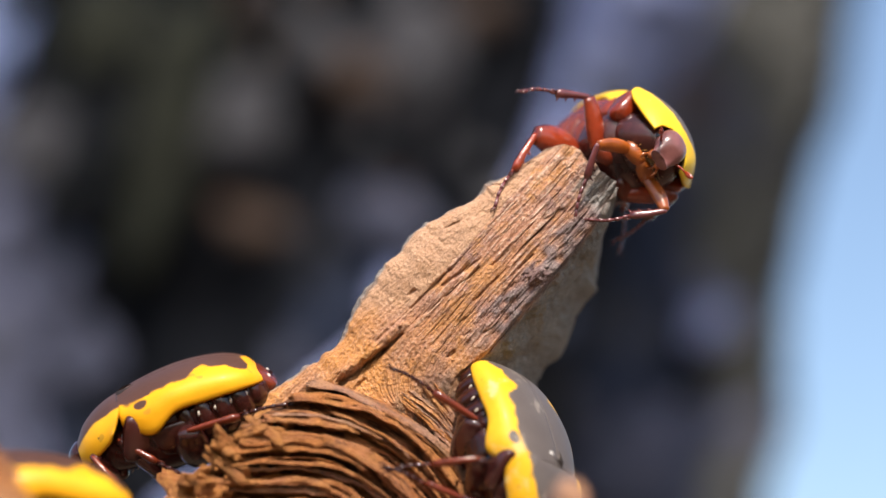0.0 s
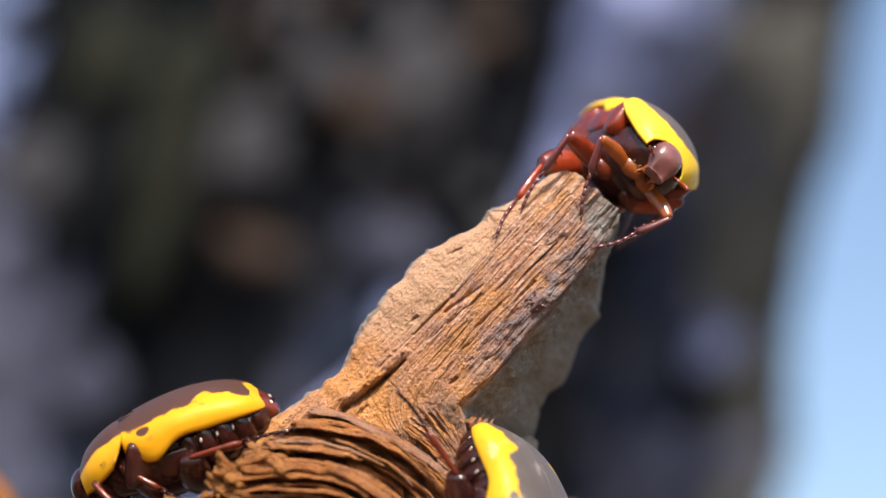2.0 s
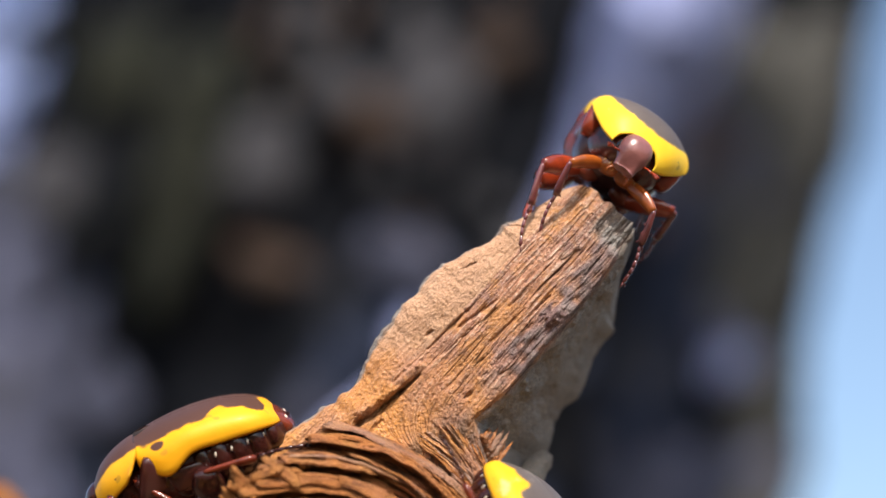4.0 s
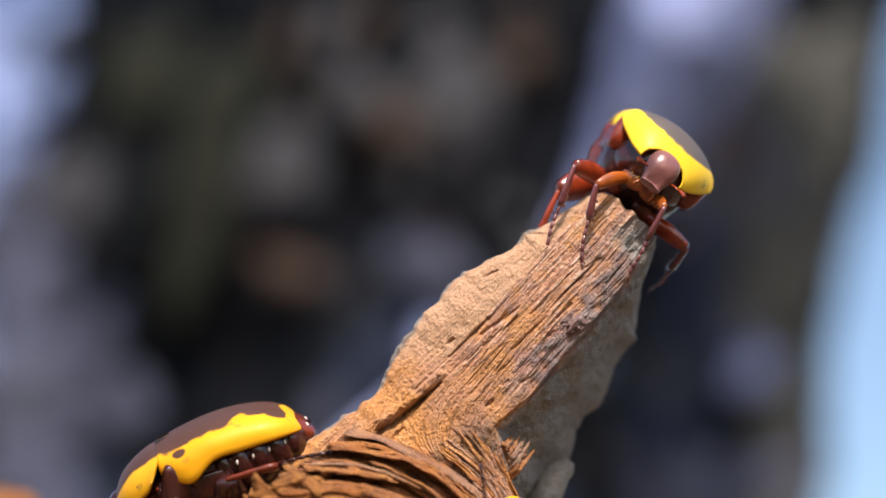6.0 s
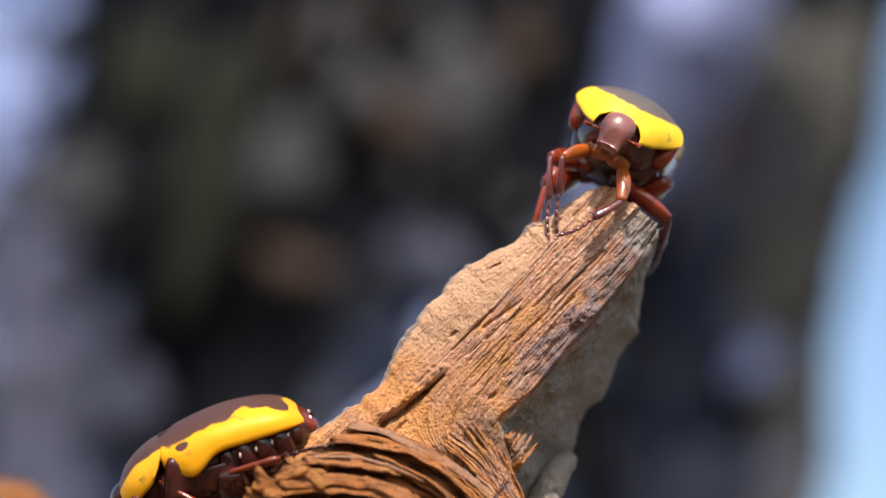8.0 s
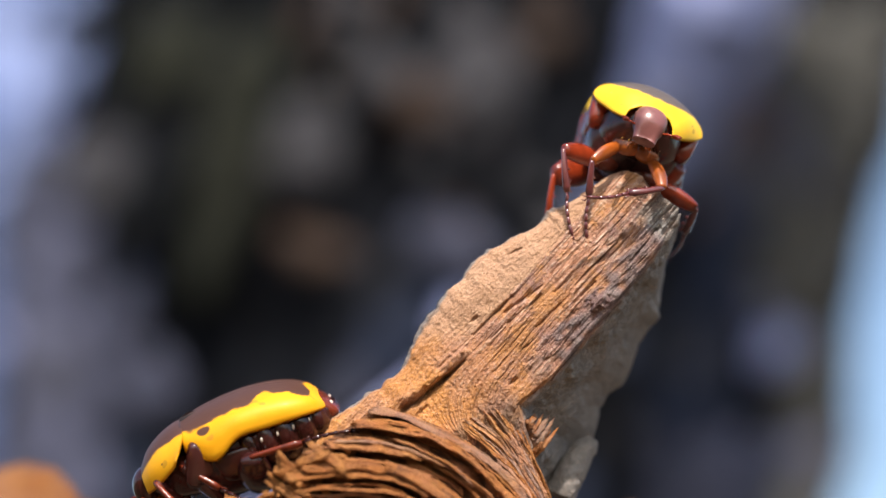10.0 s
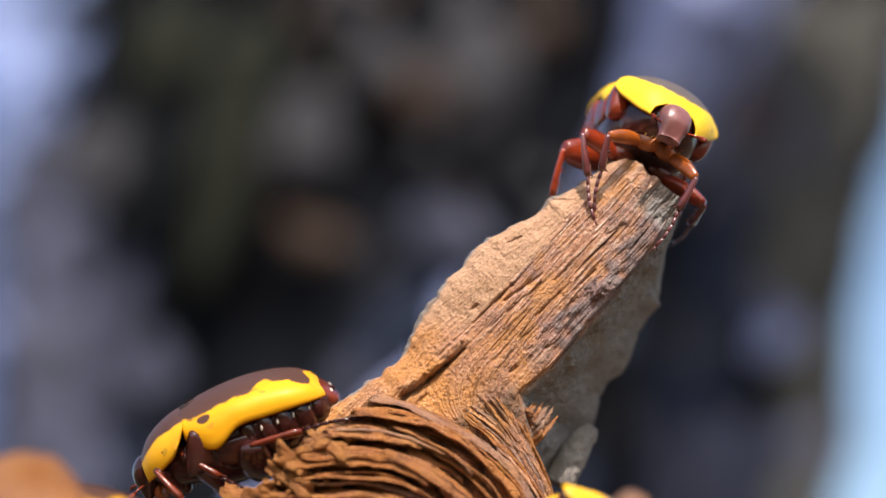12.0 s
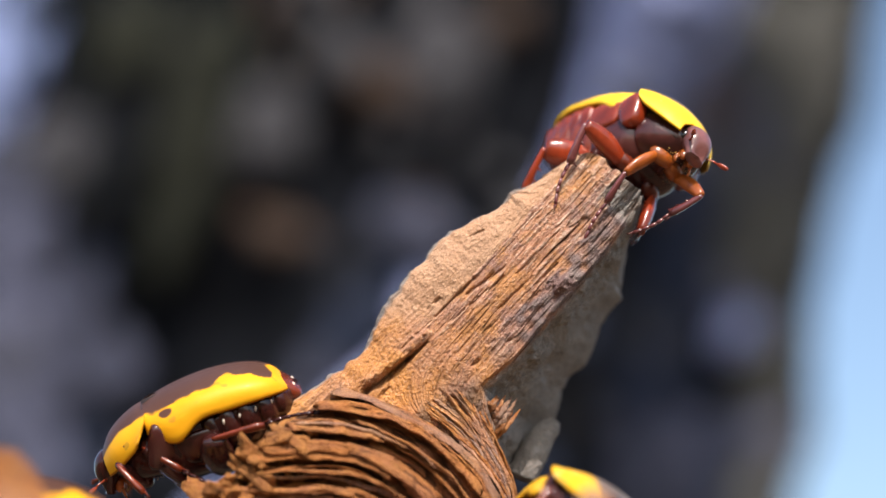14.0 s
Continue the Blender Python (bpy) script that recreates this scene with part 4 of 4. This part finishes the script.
        for f, ln in ((0.42, 0.5), (0.68, 0.65), (0.93, 0.9)):
            tube(bm, [(tibia * f, 0, -0.3), (tibia * f + 0.35 * ln, 0.1, -0.55 - 0.35 * ln)], [0.2, 0.05], 6)
        tube(bm, [(tibia * 0.97, 0.15, 0.2), (tibia + 0.9, 0.3, 0.5)], [0.16, 0.04], 6)
        for v in bm.verts:
            v.co.y *= 0.75
        out["tibia", kind] = bm_mesh("tibia", bm)
        bm = bmesh.new()
        px, pz = 0.0, 0.0
        for k in range(5):
            ang = 0.22 - 0.13 * k
            ln = tarsus / 5 * (1.25 if k == 4 else 0.94)
            nx, nz = px + ln * math.cos(ang), pz + ln * math.sin(ang)
            tube(bm, [(px, 0, pz), (px + (nx - px) * 0.75, 0, pz + (nz - pz) * 0.75), (nx, 0, nz)], [0.17, 0.23, 0.19], 8)
            px, pz = nx, nz
        for s in (-1, 1):
            tube(bm, [(px, 0.08 * s, pz), (px + 0.45, 0.3 * s, pz + 0.15), (px + 0.75, 0.34 * s, pz - 0.12)], [0.11, 0.08, 0.03], 6)
        out["tarsus", kind] = bm_mesh("tarsus", bm)
    return out


def block_mesh(name, size, taper):
    """A rounded block that narrows towards its foot."""
    t = np.linspace(-math.pi / 2, math.pi / 2, 22)[:, None] * np.ones((1, 28))
    g = np.ones((22, 1)) * np.linspace(0, math.tau, 28, endpoint=False)[None, :]

    def soft(q, e=0.62):
        return np.sign(q) * np.abs(q) ** e
    x, y, z = soft(np.cos(t)) * soft(np.cos(g)), soft(np.cos(t)) * soft(np.sin(g)), soft(np.sin(t))
    x = x * (1 + taper * z)
    return grid_mesh(name, np.stack([x * size[0], y * size[1], z * size[2]], -1))


def bm_mesh(name, bm):
    me = bpy.data.meshes.new(name)
    bmesh.ops.recalc_face_normals(bm, faces=bm.faces)
    bm.to_mesh(bm and me)
    bm.free()
    me.polygons.foreach_set("use_smooth", [True] * len(me.polygons))
    return me


# length of the femur, its thickness, the tibia, the tarsus
LEGS = {"fore": (4.9, 0.82, 4.0, 4.8), "middle": (6.0, 1.18, 4.8, 4.9), "hind": (5.8, 1.75, 5.4, 5.2)}
HIPS = {"fore": (6.0, 1.9, -2.8), "middle": (2.2, 3.2, -4.3), "hind": (-2.2, 3.3, -4.6)}
LEG_ORDER = [("fore", 1), ("fore", -1), ("middle", 1), ("middle", -1), ("hind", 1), ("hind", -1)]


def coloured(mesh, mat):
    me = mesh.copy()
    me.materials.clear()
    me.materials.append(mat)
    return me


def flower_beetle(label, front, shell, limbs, belly, face):
    """A beetle, head to +x, back to +z, in its own space; returns the thing and its legs."""
    if front not in BODY:
        BODY[front] = beetle_meshes(front)
    b = BODY[front]
    root = tagged(new("flower_beetle"), label, "beetle", "flower beetles")
    part("neck_shield", coloured(b["neck"], shell), None, root)
    for side in (1, -1):
        part("wing_case", coloured(b["wing", side], shell), None, root)
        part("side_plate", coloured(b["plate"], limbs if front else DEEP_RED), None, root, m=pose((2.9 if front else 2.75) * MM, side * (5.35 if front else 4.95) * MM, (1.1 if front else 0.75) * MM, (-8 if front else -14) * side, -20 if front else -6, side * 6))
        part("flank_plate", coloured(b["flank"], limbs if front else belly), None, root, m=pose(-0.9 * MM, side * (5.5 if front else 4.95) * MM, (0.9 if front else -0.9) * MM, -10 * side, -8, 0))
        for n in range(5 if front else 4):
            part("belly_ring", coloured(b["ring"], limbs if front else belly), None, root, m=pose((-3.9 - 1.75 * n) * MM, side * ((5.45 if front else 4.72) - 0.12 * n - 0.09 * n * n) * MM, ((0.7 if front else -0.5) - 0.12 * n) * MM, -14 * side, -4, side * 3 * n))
        for k in range(0 if front else 4):
            part("white_spot", coloured(b["spot"], WHITE), None, root, "small ivory spot", m=pose((-4.2 - 1.75 * k) * MM, side * (6.02 - 0.12 * k - 0.09 * k * k) * MM, (0.5 - 0.12 * k) * MM, 0, 72, side * 3 * k) @ Matrix.Scale(0.55, 4))
    part("scutellum", coloured(b["scutellum"], DARK_SHELL), None, root, m=pose(2.0 * MM, 0, (5.85 if front else 5.02) * MM, 0, 2, 180))
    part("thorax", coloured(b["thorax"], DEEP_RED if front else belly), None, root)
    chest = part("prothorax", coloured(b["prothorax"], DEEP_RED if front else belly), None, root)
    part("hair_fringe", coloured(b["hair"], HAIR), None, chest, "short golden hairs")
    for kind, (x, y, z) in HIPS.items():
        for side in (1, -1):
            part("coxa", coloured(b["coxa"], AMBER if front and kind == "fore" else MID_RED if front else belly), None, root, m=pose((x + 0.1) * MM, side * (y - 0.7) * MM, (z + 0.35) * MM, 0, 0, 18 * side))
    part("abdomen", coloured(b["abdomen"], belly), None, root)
    part("tail_plate", coloured(b["tail"], MID_RED), None, root, "red-brown tail plate", m=pose(-11.5 * MM, 0, 0.1 * MM, 0, 32, 0))
    for side in (1, -1):
        part("white_spot", coloured(b["spot"], WHITE), None, root, "small ivory spot", m=pose(-12.2 * MM, side * 1.7 * MM, 0.3 * MM, 0, 0, 90))
    head = part("head", coloured(b["head"], face), None, root, m=pose(9.3 * MM, 0, -0.35 * MM, 0, 68, 0) @ Matrix.Scale(1.03, 4))
    for side in (1, -1):
        part("eye", coloured(b["eye"], EYE), None, head, "black eye", m=pose(-0.6 * MM, side * 1.66 * MM, -0.5 * MM))
        part("antenna", coloured(b["antenna"], limbs), None, head, m=pose(0.5 * MM, side * 1.5 * MM, 0.1 * MM, 0, -40, side * 55) @ Matrix.Scale(0.86, 4))
    part("mouth", coloured(b["mouth"], AMBER), None, head, "amber mouthparts", m=pose(1.2 * MM, 0, -1.1 * MM))
    legs = []
    for kind, side in LEG_ORDER:
        femur = part("femur", coloured(b["femur", kind], AMBER if front and kind == "fore" else limbs if front else DEEP_RED), None, root)
        tibia = part("tibia", coloured(b["tibia", kind], PLUM if front and kind != "hind" else limbs), None, root)
        part("tarsus", coloured(b["tarsus", kind], PLUM if front else DARK_RED), None, tibia, m=pose(LEGS[kind][2] * MM, 0, 0))
        legs.append((kind, side, femur, tibia))
    return root, legs


def facing(centre, ahead, up):
    """A pose in the tripod head's space (millimetres): head towards ahead, back towards up."""
    f = Vector(ahead).normalized()
    u = Vector(up)
    u = (u - f * u.dot(f)).normalized()
    l = u.cross(f)
    m = Matrix((f, l, u)).transposed().to_4x4()
    m.translation = Vector(centre) * MM
    return m


def along(origin, ahead, up):
    f = ahead.normalized()
    u = (up - f * up.dot(f)).normalized()
    m = Matrix((f, u.cross(f), u)).transposed().to_4x4()
    m.translation = origin * MM
    return m


def leg_poses(kind, side, body, target, size, knee=None):
    """Poses of femur and tibia, in the beetle's space, so that the tarsus rests at target; the knee leans towards its own mark (tripod space, millimetres)."""
    hip = Vector(HIPS[kind])
    hip.y *= side
    goal = (body.inverted() @ (Vector(target) * MM)) / (MM * size)
    femur, _, tibia, tarsus = LEGS[kind]
    low = tibia + tarsus * 0.8
    to = goal - hip
    d = min(max(to.length, abs(femur - low) + 0.6), femur + low - 0.15)
    to = to.normalized()
    if knee is None:
        out = Vector((0.35 if kind == "fore" else (0.0 if kind == "middle" else -0.35), side * (1.3 if kind == "fore" else 0.8), 0.75))
    else:
        out = (body.inverted() @ (Vector(knee) * MM)) / (MM * size) - hip
    out = (out - to * out.dot(to)).normalized()
    cosine = (femur * femur + d * d - low * low) / (2 * femur * d)
    cosine = max(-1, min(1, cosine))
    joint = hip + to * femur * cosine + out * femur * math.sqrt(1 - cosine * cosine)
    tip = hip + to * d
    return along(hip, joint - hip, out), along(joint, tip - joint, out)


def between(rows, t):
    """Eases through rows of (t, value, ...) at time t."""
    if t <= rows[0][0]:
        return rows[0][1:]
    for p, q in zip(rows, rows[1:]):
        if t <= q[0]:
            k = (t - p[0]) / (q[0] - p[0])
            k = k * k * (3 - 2 * k)
            return tuple(Vector(a) * (1 - k) + Vector(b) * k for a, b in zip(p[1:], q[1:]))
    return rows[-1][1:]


def settle(root, legs, body, feet, size=1.0):
    """Stands a beetle still."""
    root.matrix_basis = LEVEL @ body @ Matrix.Scale(size, 4)
    for (kind, side, femur, tibia), foot_at in zip(legs, feet):
        femur.matrix_basis, tibia.matrix_basis = leg_poses(kind, side, body, foot_at, size)


def stir(root, legs, body_rows, foot_rows, times, size):
    """Keys a beetle: the body glides through its rows, the feet stay where they are put. A row of a leg: seconds, foot and, if it is known, knee."""
    bodies = [(t, facing(*between(body_rows, t))) for t in times]
    root.scale = (size, size, size)
    walk(root, [(t, LEVEL @ m) for t, m in bodies])
    for (kind, side, femur, tibia), rows in zip(legs, foot_rows):
        both = []
        for t, m in bodies:
            foot, *knee = between(rows, t)
            both.append((t, *leg_poses(kind, side, m, foot, size, *knee)))
        walk(femur, [(t, f) for t, f, _ in both])
        walk(tibia, [(t, s) for t, _, s in both])


def seen(t, h, v, d):
    """A point on the line of sight (h, v) after the camera has swung for t seconds."""
    dx, dy = (np.interp(t, [q[0] for q in SWING], [q[k] for q in SWING]) for k in (1, 2))
    return sight(h - dx, v - dy, d) if d else on_limb(h - dx, v - dy)


def leg_rows(rows, knee_depth):
    """Rows of seconds, foot (h, v), knee (h, v) and, for a lifted foot, its depth."""
    return [(r[0], seen(r[0], r[1], r[2], r[5] if len(r) > 5 else 0), seen(r[0], r[3], r[4], knee_depth)) for r in rows]


TIMES = [round(0.1 * k, 1) for k in range(141)]

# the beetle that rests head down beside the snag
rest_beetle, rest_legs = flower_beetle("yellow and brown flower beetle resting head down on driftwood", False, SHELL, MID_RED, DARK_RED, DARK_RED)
settle(rest_beetle, rest_legs, facing(sight(289, 749, 221), (-0.91, -0.08, -0.41), (-0.38, -0.16, 0.9)),
       [sight(255, 905, 213), sight(180, 900, 232), sight(335, 850, 214), sight(330, 870, 228), sight(494, 718, 214), sight(470, 760, 232)], 1.05)
tagged(rest_beetle, "yellow and brown flower beetle resting head down on driftwood", "beetle")

top_beetle, top_legs = flower_beetle("red-brown flower beetle with yellow shield clinging to the snag's top", True, SHELL_GREY, RED, BELLY, FACE)
side_beetle, side_legs = flower_beetle("yellow and grey flower beetle creeping down the driftwood", False, SHELL_WORN, MID_RED, DARK_RED, DARK_RED)
low_beetle, low_legs = flower_beetle("yellow and brown flower beetle low on the driftwood", False, SHELL, DARK_RED, DARK_RED, DARK_RED)


def motions():
    # top beetle: seconds, place, heading, back
    body = [
        (0.0, sight(1108, 272, 228.8), (0.46, -0.89, 0.02), (0.73, 0.39, 0.57)),
        (0.5, sight(1094, 262, 228.8), (0.48, -0.88, -0.02), (0.70, 0.37, 0.61)),
        (1.0, sight(1101, 267, 228.7), (0.47, -0.88, -0.08), (0.72, 0.33, 0.61)),
        (1.5, sight(1112, 260, 228.8), (0.46, -0.88, -0.12), (0.72, 0.30, 0.63)),
        (2.0, sight(1111, 238, 228.9), (0.34, -0.94, -0.05), (0.69, 0.21, 0.69)),
        (2.5, sight(1073, 206, 229.0), (0.04, -1.00, 0.07), (0.65, 0.08, 0.76)),
        (3.0, sight(1064, 202, 229.0), (0.07, -1.00, -0.00), (0.59, 0.04, 0.81)),
        (3.4, sight(1064, 202, 229.0), (0.07, -1.00, -0.00), (0.59, 0.04, 0.81)),
        (5.5, sight(1082, 226, 228.9), (0.20, -0.98, -0.05), (0.65, 0.09, 0.75)),
        (6.0, sight(1073, 218, 229.0), (0.13, -0.99, -0.03), (0.65, 0.06, 0.76)),
        (6.5, sight(1064, 207, 228.9), (0.13, -0.99, -0.04), (0.61, 0.05, 0.79)),
        (7.0, sight(1040, 195, 229.0), (0.02, -0.99, 0.12), (0.54, 0.11, 0.84)),
        (7.5, sight(1038, 193, 229.0), (0.08, -0.99, 0.10), (0.53, 0.13, 0.84)),
        (8.0, sight(1023, 188, 229.0), (-0.09, -0.98, 0.15), (0.47, 0.10, 0.88)),
        (8.4, sight(1023, 188, 229.0), (-0.09, -0.98, 0.15), (0.47, 0.10, 0.88)),
        (10.5, sight(1007, 212, 229.0), (0.18, -0.96, 0.19), (0.34, 0.24, 0.91)),
        (11.0, sight(1032, 206, 229.0), (0.27, -0.95, 0.15), (0.39, 0.25, 0.88)),
        (11.5, sight(1024, 214, 229.0), (0.23, -0.96, 0.14), (0.36, 0.22, 0.91)),
        (12.0, sight(1033, 217, 229.0), (0.27, -0.95, 0.12), (0.39, 0.23, 0.89)),
        (12.5, sight(1061, 222, 228.9), (0.34, -0.94, 0.00), (0.47, 0.17, 0.87)),
        (13.0, sight(1090, 251, 228.7), (0.42, -0.90, 0.04), (0.51, 0.28, 0.81)),
        (13.5, sight(1086, 262, 228.6), (0.62, -0.78, 0.05), (0.46, 0.41, 0.78)),
        (14.0, sight(1082, 258, 228.7), (0.68, -0.73, 0.08), (0.42, 0.49, 0.76)),
    ]
    fore_far = [(0, 1055, 390, 1145, 372), (0.5, 1055, 395, 1160, 360), (1, 1055, 400, 1165, 385), (1.5, 1060, 425, 1165, 408), (2, 1070, 435, 1145, 398), (2.5, 955, 360, 1080, 347, 216.5),
                (2.8, 1080, 440, 1130, 380, 217), (3, 1105, 490, 1140, 375, 223), (5.5, 1122, 478, 1178, 405), (6, 1117, 478, 1152, 393), (6.5, 1095, 425, 1150, 362), (7, 1000, 415, 1120, 372, 217),
                (8, 1003, 413, 1118, 348, 217), (10.5, 1065, 342, 1180, 312, 217), (11, 1205, 420, 1222, 330), (12, 1170, 425, 1222, 303), (12.5, 1185, 395, 1240, 310), (13, 1165, 405, 1250, 350), (13.5, 1115, 420, 1232, 370), (14, 1133, 408, 1217, 366)]
    fore_near = [(0, 1020, 375, 1063, 250), (1, 1020, 390, 1063, 258), (1.5, 1020, 415, 1053, 280), (2, 1030, 365, 1036, 272), (2.5, 985, 300, 975, 222, 216), (3, 925, 372, 968, 270), (5.5, 1020, 445, 1060, 312),
                 (6, 1030, 450, 1050, 310), (6.5, 1033, 450, 1040, 310), (7, 1022, 440, 1010, 283), (7.3, 925, 280, 990, 245, 215), (7.5, 918, 275, 985, 240, 215), (8, 985, 402, 985, 275), (10.5, 1047, 410, 1058, 272), (11, 1057, 397, 1076, 262),
                 (12, 1052, 362, 1073, 243), (12.5, 1115, 372, 1140, 280), (13, 1100, 400, 1130, 297), (13.5, 1052, 420, 1122, 297), (14, 1040, 412, 1104, 293)]
    middle_near = [(0, 935, 160, 1000, 172, 219), (0.3, 905, 300, 1000, 215, 219), (0.5, 900, 340, 1010, 235), (1, 918, 330, 1025, 225), (1.5, 925, 338, 1033, 240), (2, 930, 355, 1028, 236), (2.3, 880, 320, 990, 230, 218), (2.6, 862, 312, 965, 225, 217),
                   (3, 902, 418, 925, 262), (5.5, 960, 420, 1025, 285), (6.5, 972, 425, 1017, 280), (7, 978, 418, 985, 275), (7.5, 978, 412, 985, 265), (8, 970, 416, 975, 270), (10.5, 1017, 400, 1012, 262), (11, 1030, 382, 1042, 247), (11.3, 1000, 350, 1030, 250, 218),
                   (11.5, 935, 332, 1025, 255, 217), (11.8, 1050, 380, 1038, 246), (12.5, 1040, 355, 1065, 212)]
    middle_near += [(13, 1020, 346, 1085, 210), (13.5, 996, 346, 1063, 215), (14, 985, 347, 1056, 216)]
    hind_near = [(0, 880, 352, 938, 210), (0.5, 885, 360, 935, 212), (1, 882, 365, 948, 213), (1.5, 880, 388, 950, 233), (2, 885, 400, 952, 245), (2.5, 893, 410, 927, 258), (3, 905, 425, 920, 272), (5.5, 916, 470, 955, 335, 226),
                 (6.5, 930, 474, 958, 333, 226), (7.5, 928, 480, 948, 312, 226), (8, 928, 472, 940, 305, 226), (10.5, 968, 455, 975, 290, 226), (11, 976, 430, 990, 285, 226), (12, 962, 410, 978, 280, 226), (12.5, 955, 402, 990, 270, 226), (13, 932, 395, 985, 270, 226), (13.5, 915, 396, 958, 275, 226), (14, 900, 398, 946, 266, 226)]
    feet = [
        leg_rows(fore_far, 220.5), leg_rows(fore_near, 219.0),
        [(0, sight(1100, 420, 231), sight(1140, 360, 227)), (3, sight(1105, 370, 231), sight(1165, 300, 227)), (5.5, sight(1092, 425, 232), sight(1140, 345, 225)), (7.5, sight(1082, 400, 232), sight(1125, 325, 225)),
         (11, sight(1082, 400, 232), sight(1125, 325, 225)), (12.5, sight(1090, 400, 231), sight(1112, 350, 226)), (14, sight(1072, 415, 231), sight(1100, 365, 224))],
        leg_rows(middle_near, 222.0),
        [(0, sight(1100, 430, 236), sight(1125, 350, 236)), (3.0, sight(1090, 350, 237), sight(1140, 310, 236)), (7.5, sight(1075, 300, 236), sight(1130, 290, 236)), (14, sight(1090, 380, 237), sight(1120, 330, 236))],
        leg_rows(hind_near, 225.0),
    ]
    stir(top_beetle, top_legs, body, feet, TIMES, 0.99)
    body = [
        (0.0, sight(912, 818, 214), (0.22, -0.60, -0.77), (0.78, -0.58, 0.2)),
        (0.8, sight(906, 840, 214), (0.22, -0.60, -0.77), (0.78, -0.58, 0.2)),
        (1.6, sight(906, 864, 213), (0.22, -0.62, -0.75), (0.78, -0.58, 0.2)),
        (2.2, sight(909, 887, 213), (0.22, -0.64, -0.74), (0.78, -0.58, 0.2)),
        (3.2, sight(912, 907, 212), (0.22, -0.65, -0.73), (0.75, -0.58, 0.25)),
        (5.3, sight(898, 953, 211), (0.22, -0.65, -0.73), (0.75, -0.6, 0.2)),
        (6.6, sight(900, 985, 210), (0.22, -0.70, -0.68), (0.75, -0.6, 0.2)),
        (8.4, sight(895, 1005, 207), (0.32, -0.84, -0.30), (0.70, 0.0, 0.65)),
        (10.5, sight(900, 988, 205), (0.42, -0.82, 0.30), (0.56, 0.52, 0.64)),
        (11.0, sight(914, 975, 205), (0.42, -0.81, 0.33), (0.56, 0.53, 0.64)),
        (12.0, sight(923, 956, 205), (0.38, -0.85, 0.36), (0.50, 0.52, 0.69)),
        (13.0, sight(953, 938, 205), (0.36, -0.86, 0.36), (0.48, 0.52, 0.71)),
        (14.0, sight(973, 935, 205), (0.36, -0.86, 0.36), (0.48, 0.52, 0.71)),
    ]
    feet = [
        [(0, sight(830, 960, 205)), (14, sight(900, 980, 190))],
        [(0, sight(690, 828, 207)), (3, sight(720, 880, 206)), (14, sight(850, 960, 195))],
        [(0, sight(900, 920, 215)), (14, sight(960, 980, 205))],
        [(0, sight(700, 830, 208)), (3, sight(760, 850, 206)), (14, sight(870, 960, 200))],
        [(0, sight(880, 800, 222)), (3, sight(880, 900, 222)), (14, sight(980, 960, 215))],
        [(0, sight(708, 658, 211)), (2, sight(712, 660, 211)), (5, sight(780, 740, 209)), (14, sight(900, 960, 205))],
    ]
    stir(side_beetle, side_legs, body, feet, TIMES, 1.0)
    body = [
        (0.0, sight(20, 892, 196), (-0.93, -0.3, 0.10), (0.05, 0.0, 0.99)),
        (1.0, sight(50, 908, 196), (-0.93, -0.3, 0.10), (0.05, 0.0, 0.99)),
        (1.6, sight(48, 926, 196), (-0.93, -0.3, 0.10), (0.05, 0.0, 0.99)),
        (3.0, sight(40, 950, 196), (-0.93, -0.3, 0.10), (0.05, 0.0, 0.99)),
        (8.0, sight(0, 955, 196), (-0.93, -0.3, 0.10), (0.05, 0.0, 0.99)),
        (10.6, sight(-20, 925, 196), (-0.93, -0.3, 0.10), (0.05, 0.0, 0.99)),
        (14.0, sight(-40, 920, 196), (-0.93, -0.3, 0.10), (0.05, 0.0, 0.99)),
    ]
    feet = [[(0, sight(40 + dx, 960, d)), (3, sight(70 + dx, 990, d)), (14, sight(dx, 995, d))] for dx, d in ((-120, 188), (-120, 204), (-20, 187), (-20, 205), (110, 188), (110, 204))]
    stir(low_beetle, low_legs, body, feet, TIMES, 1.0)


motions()
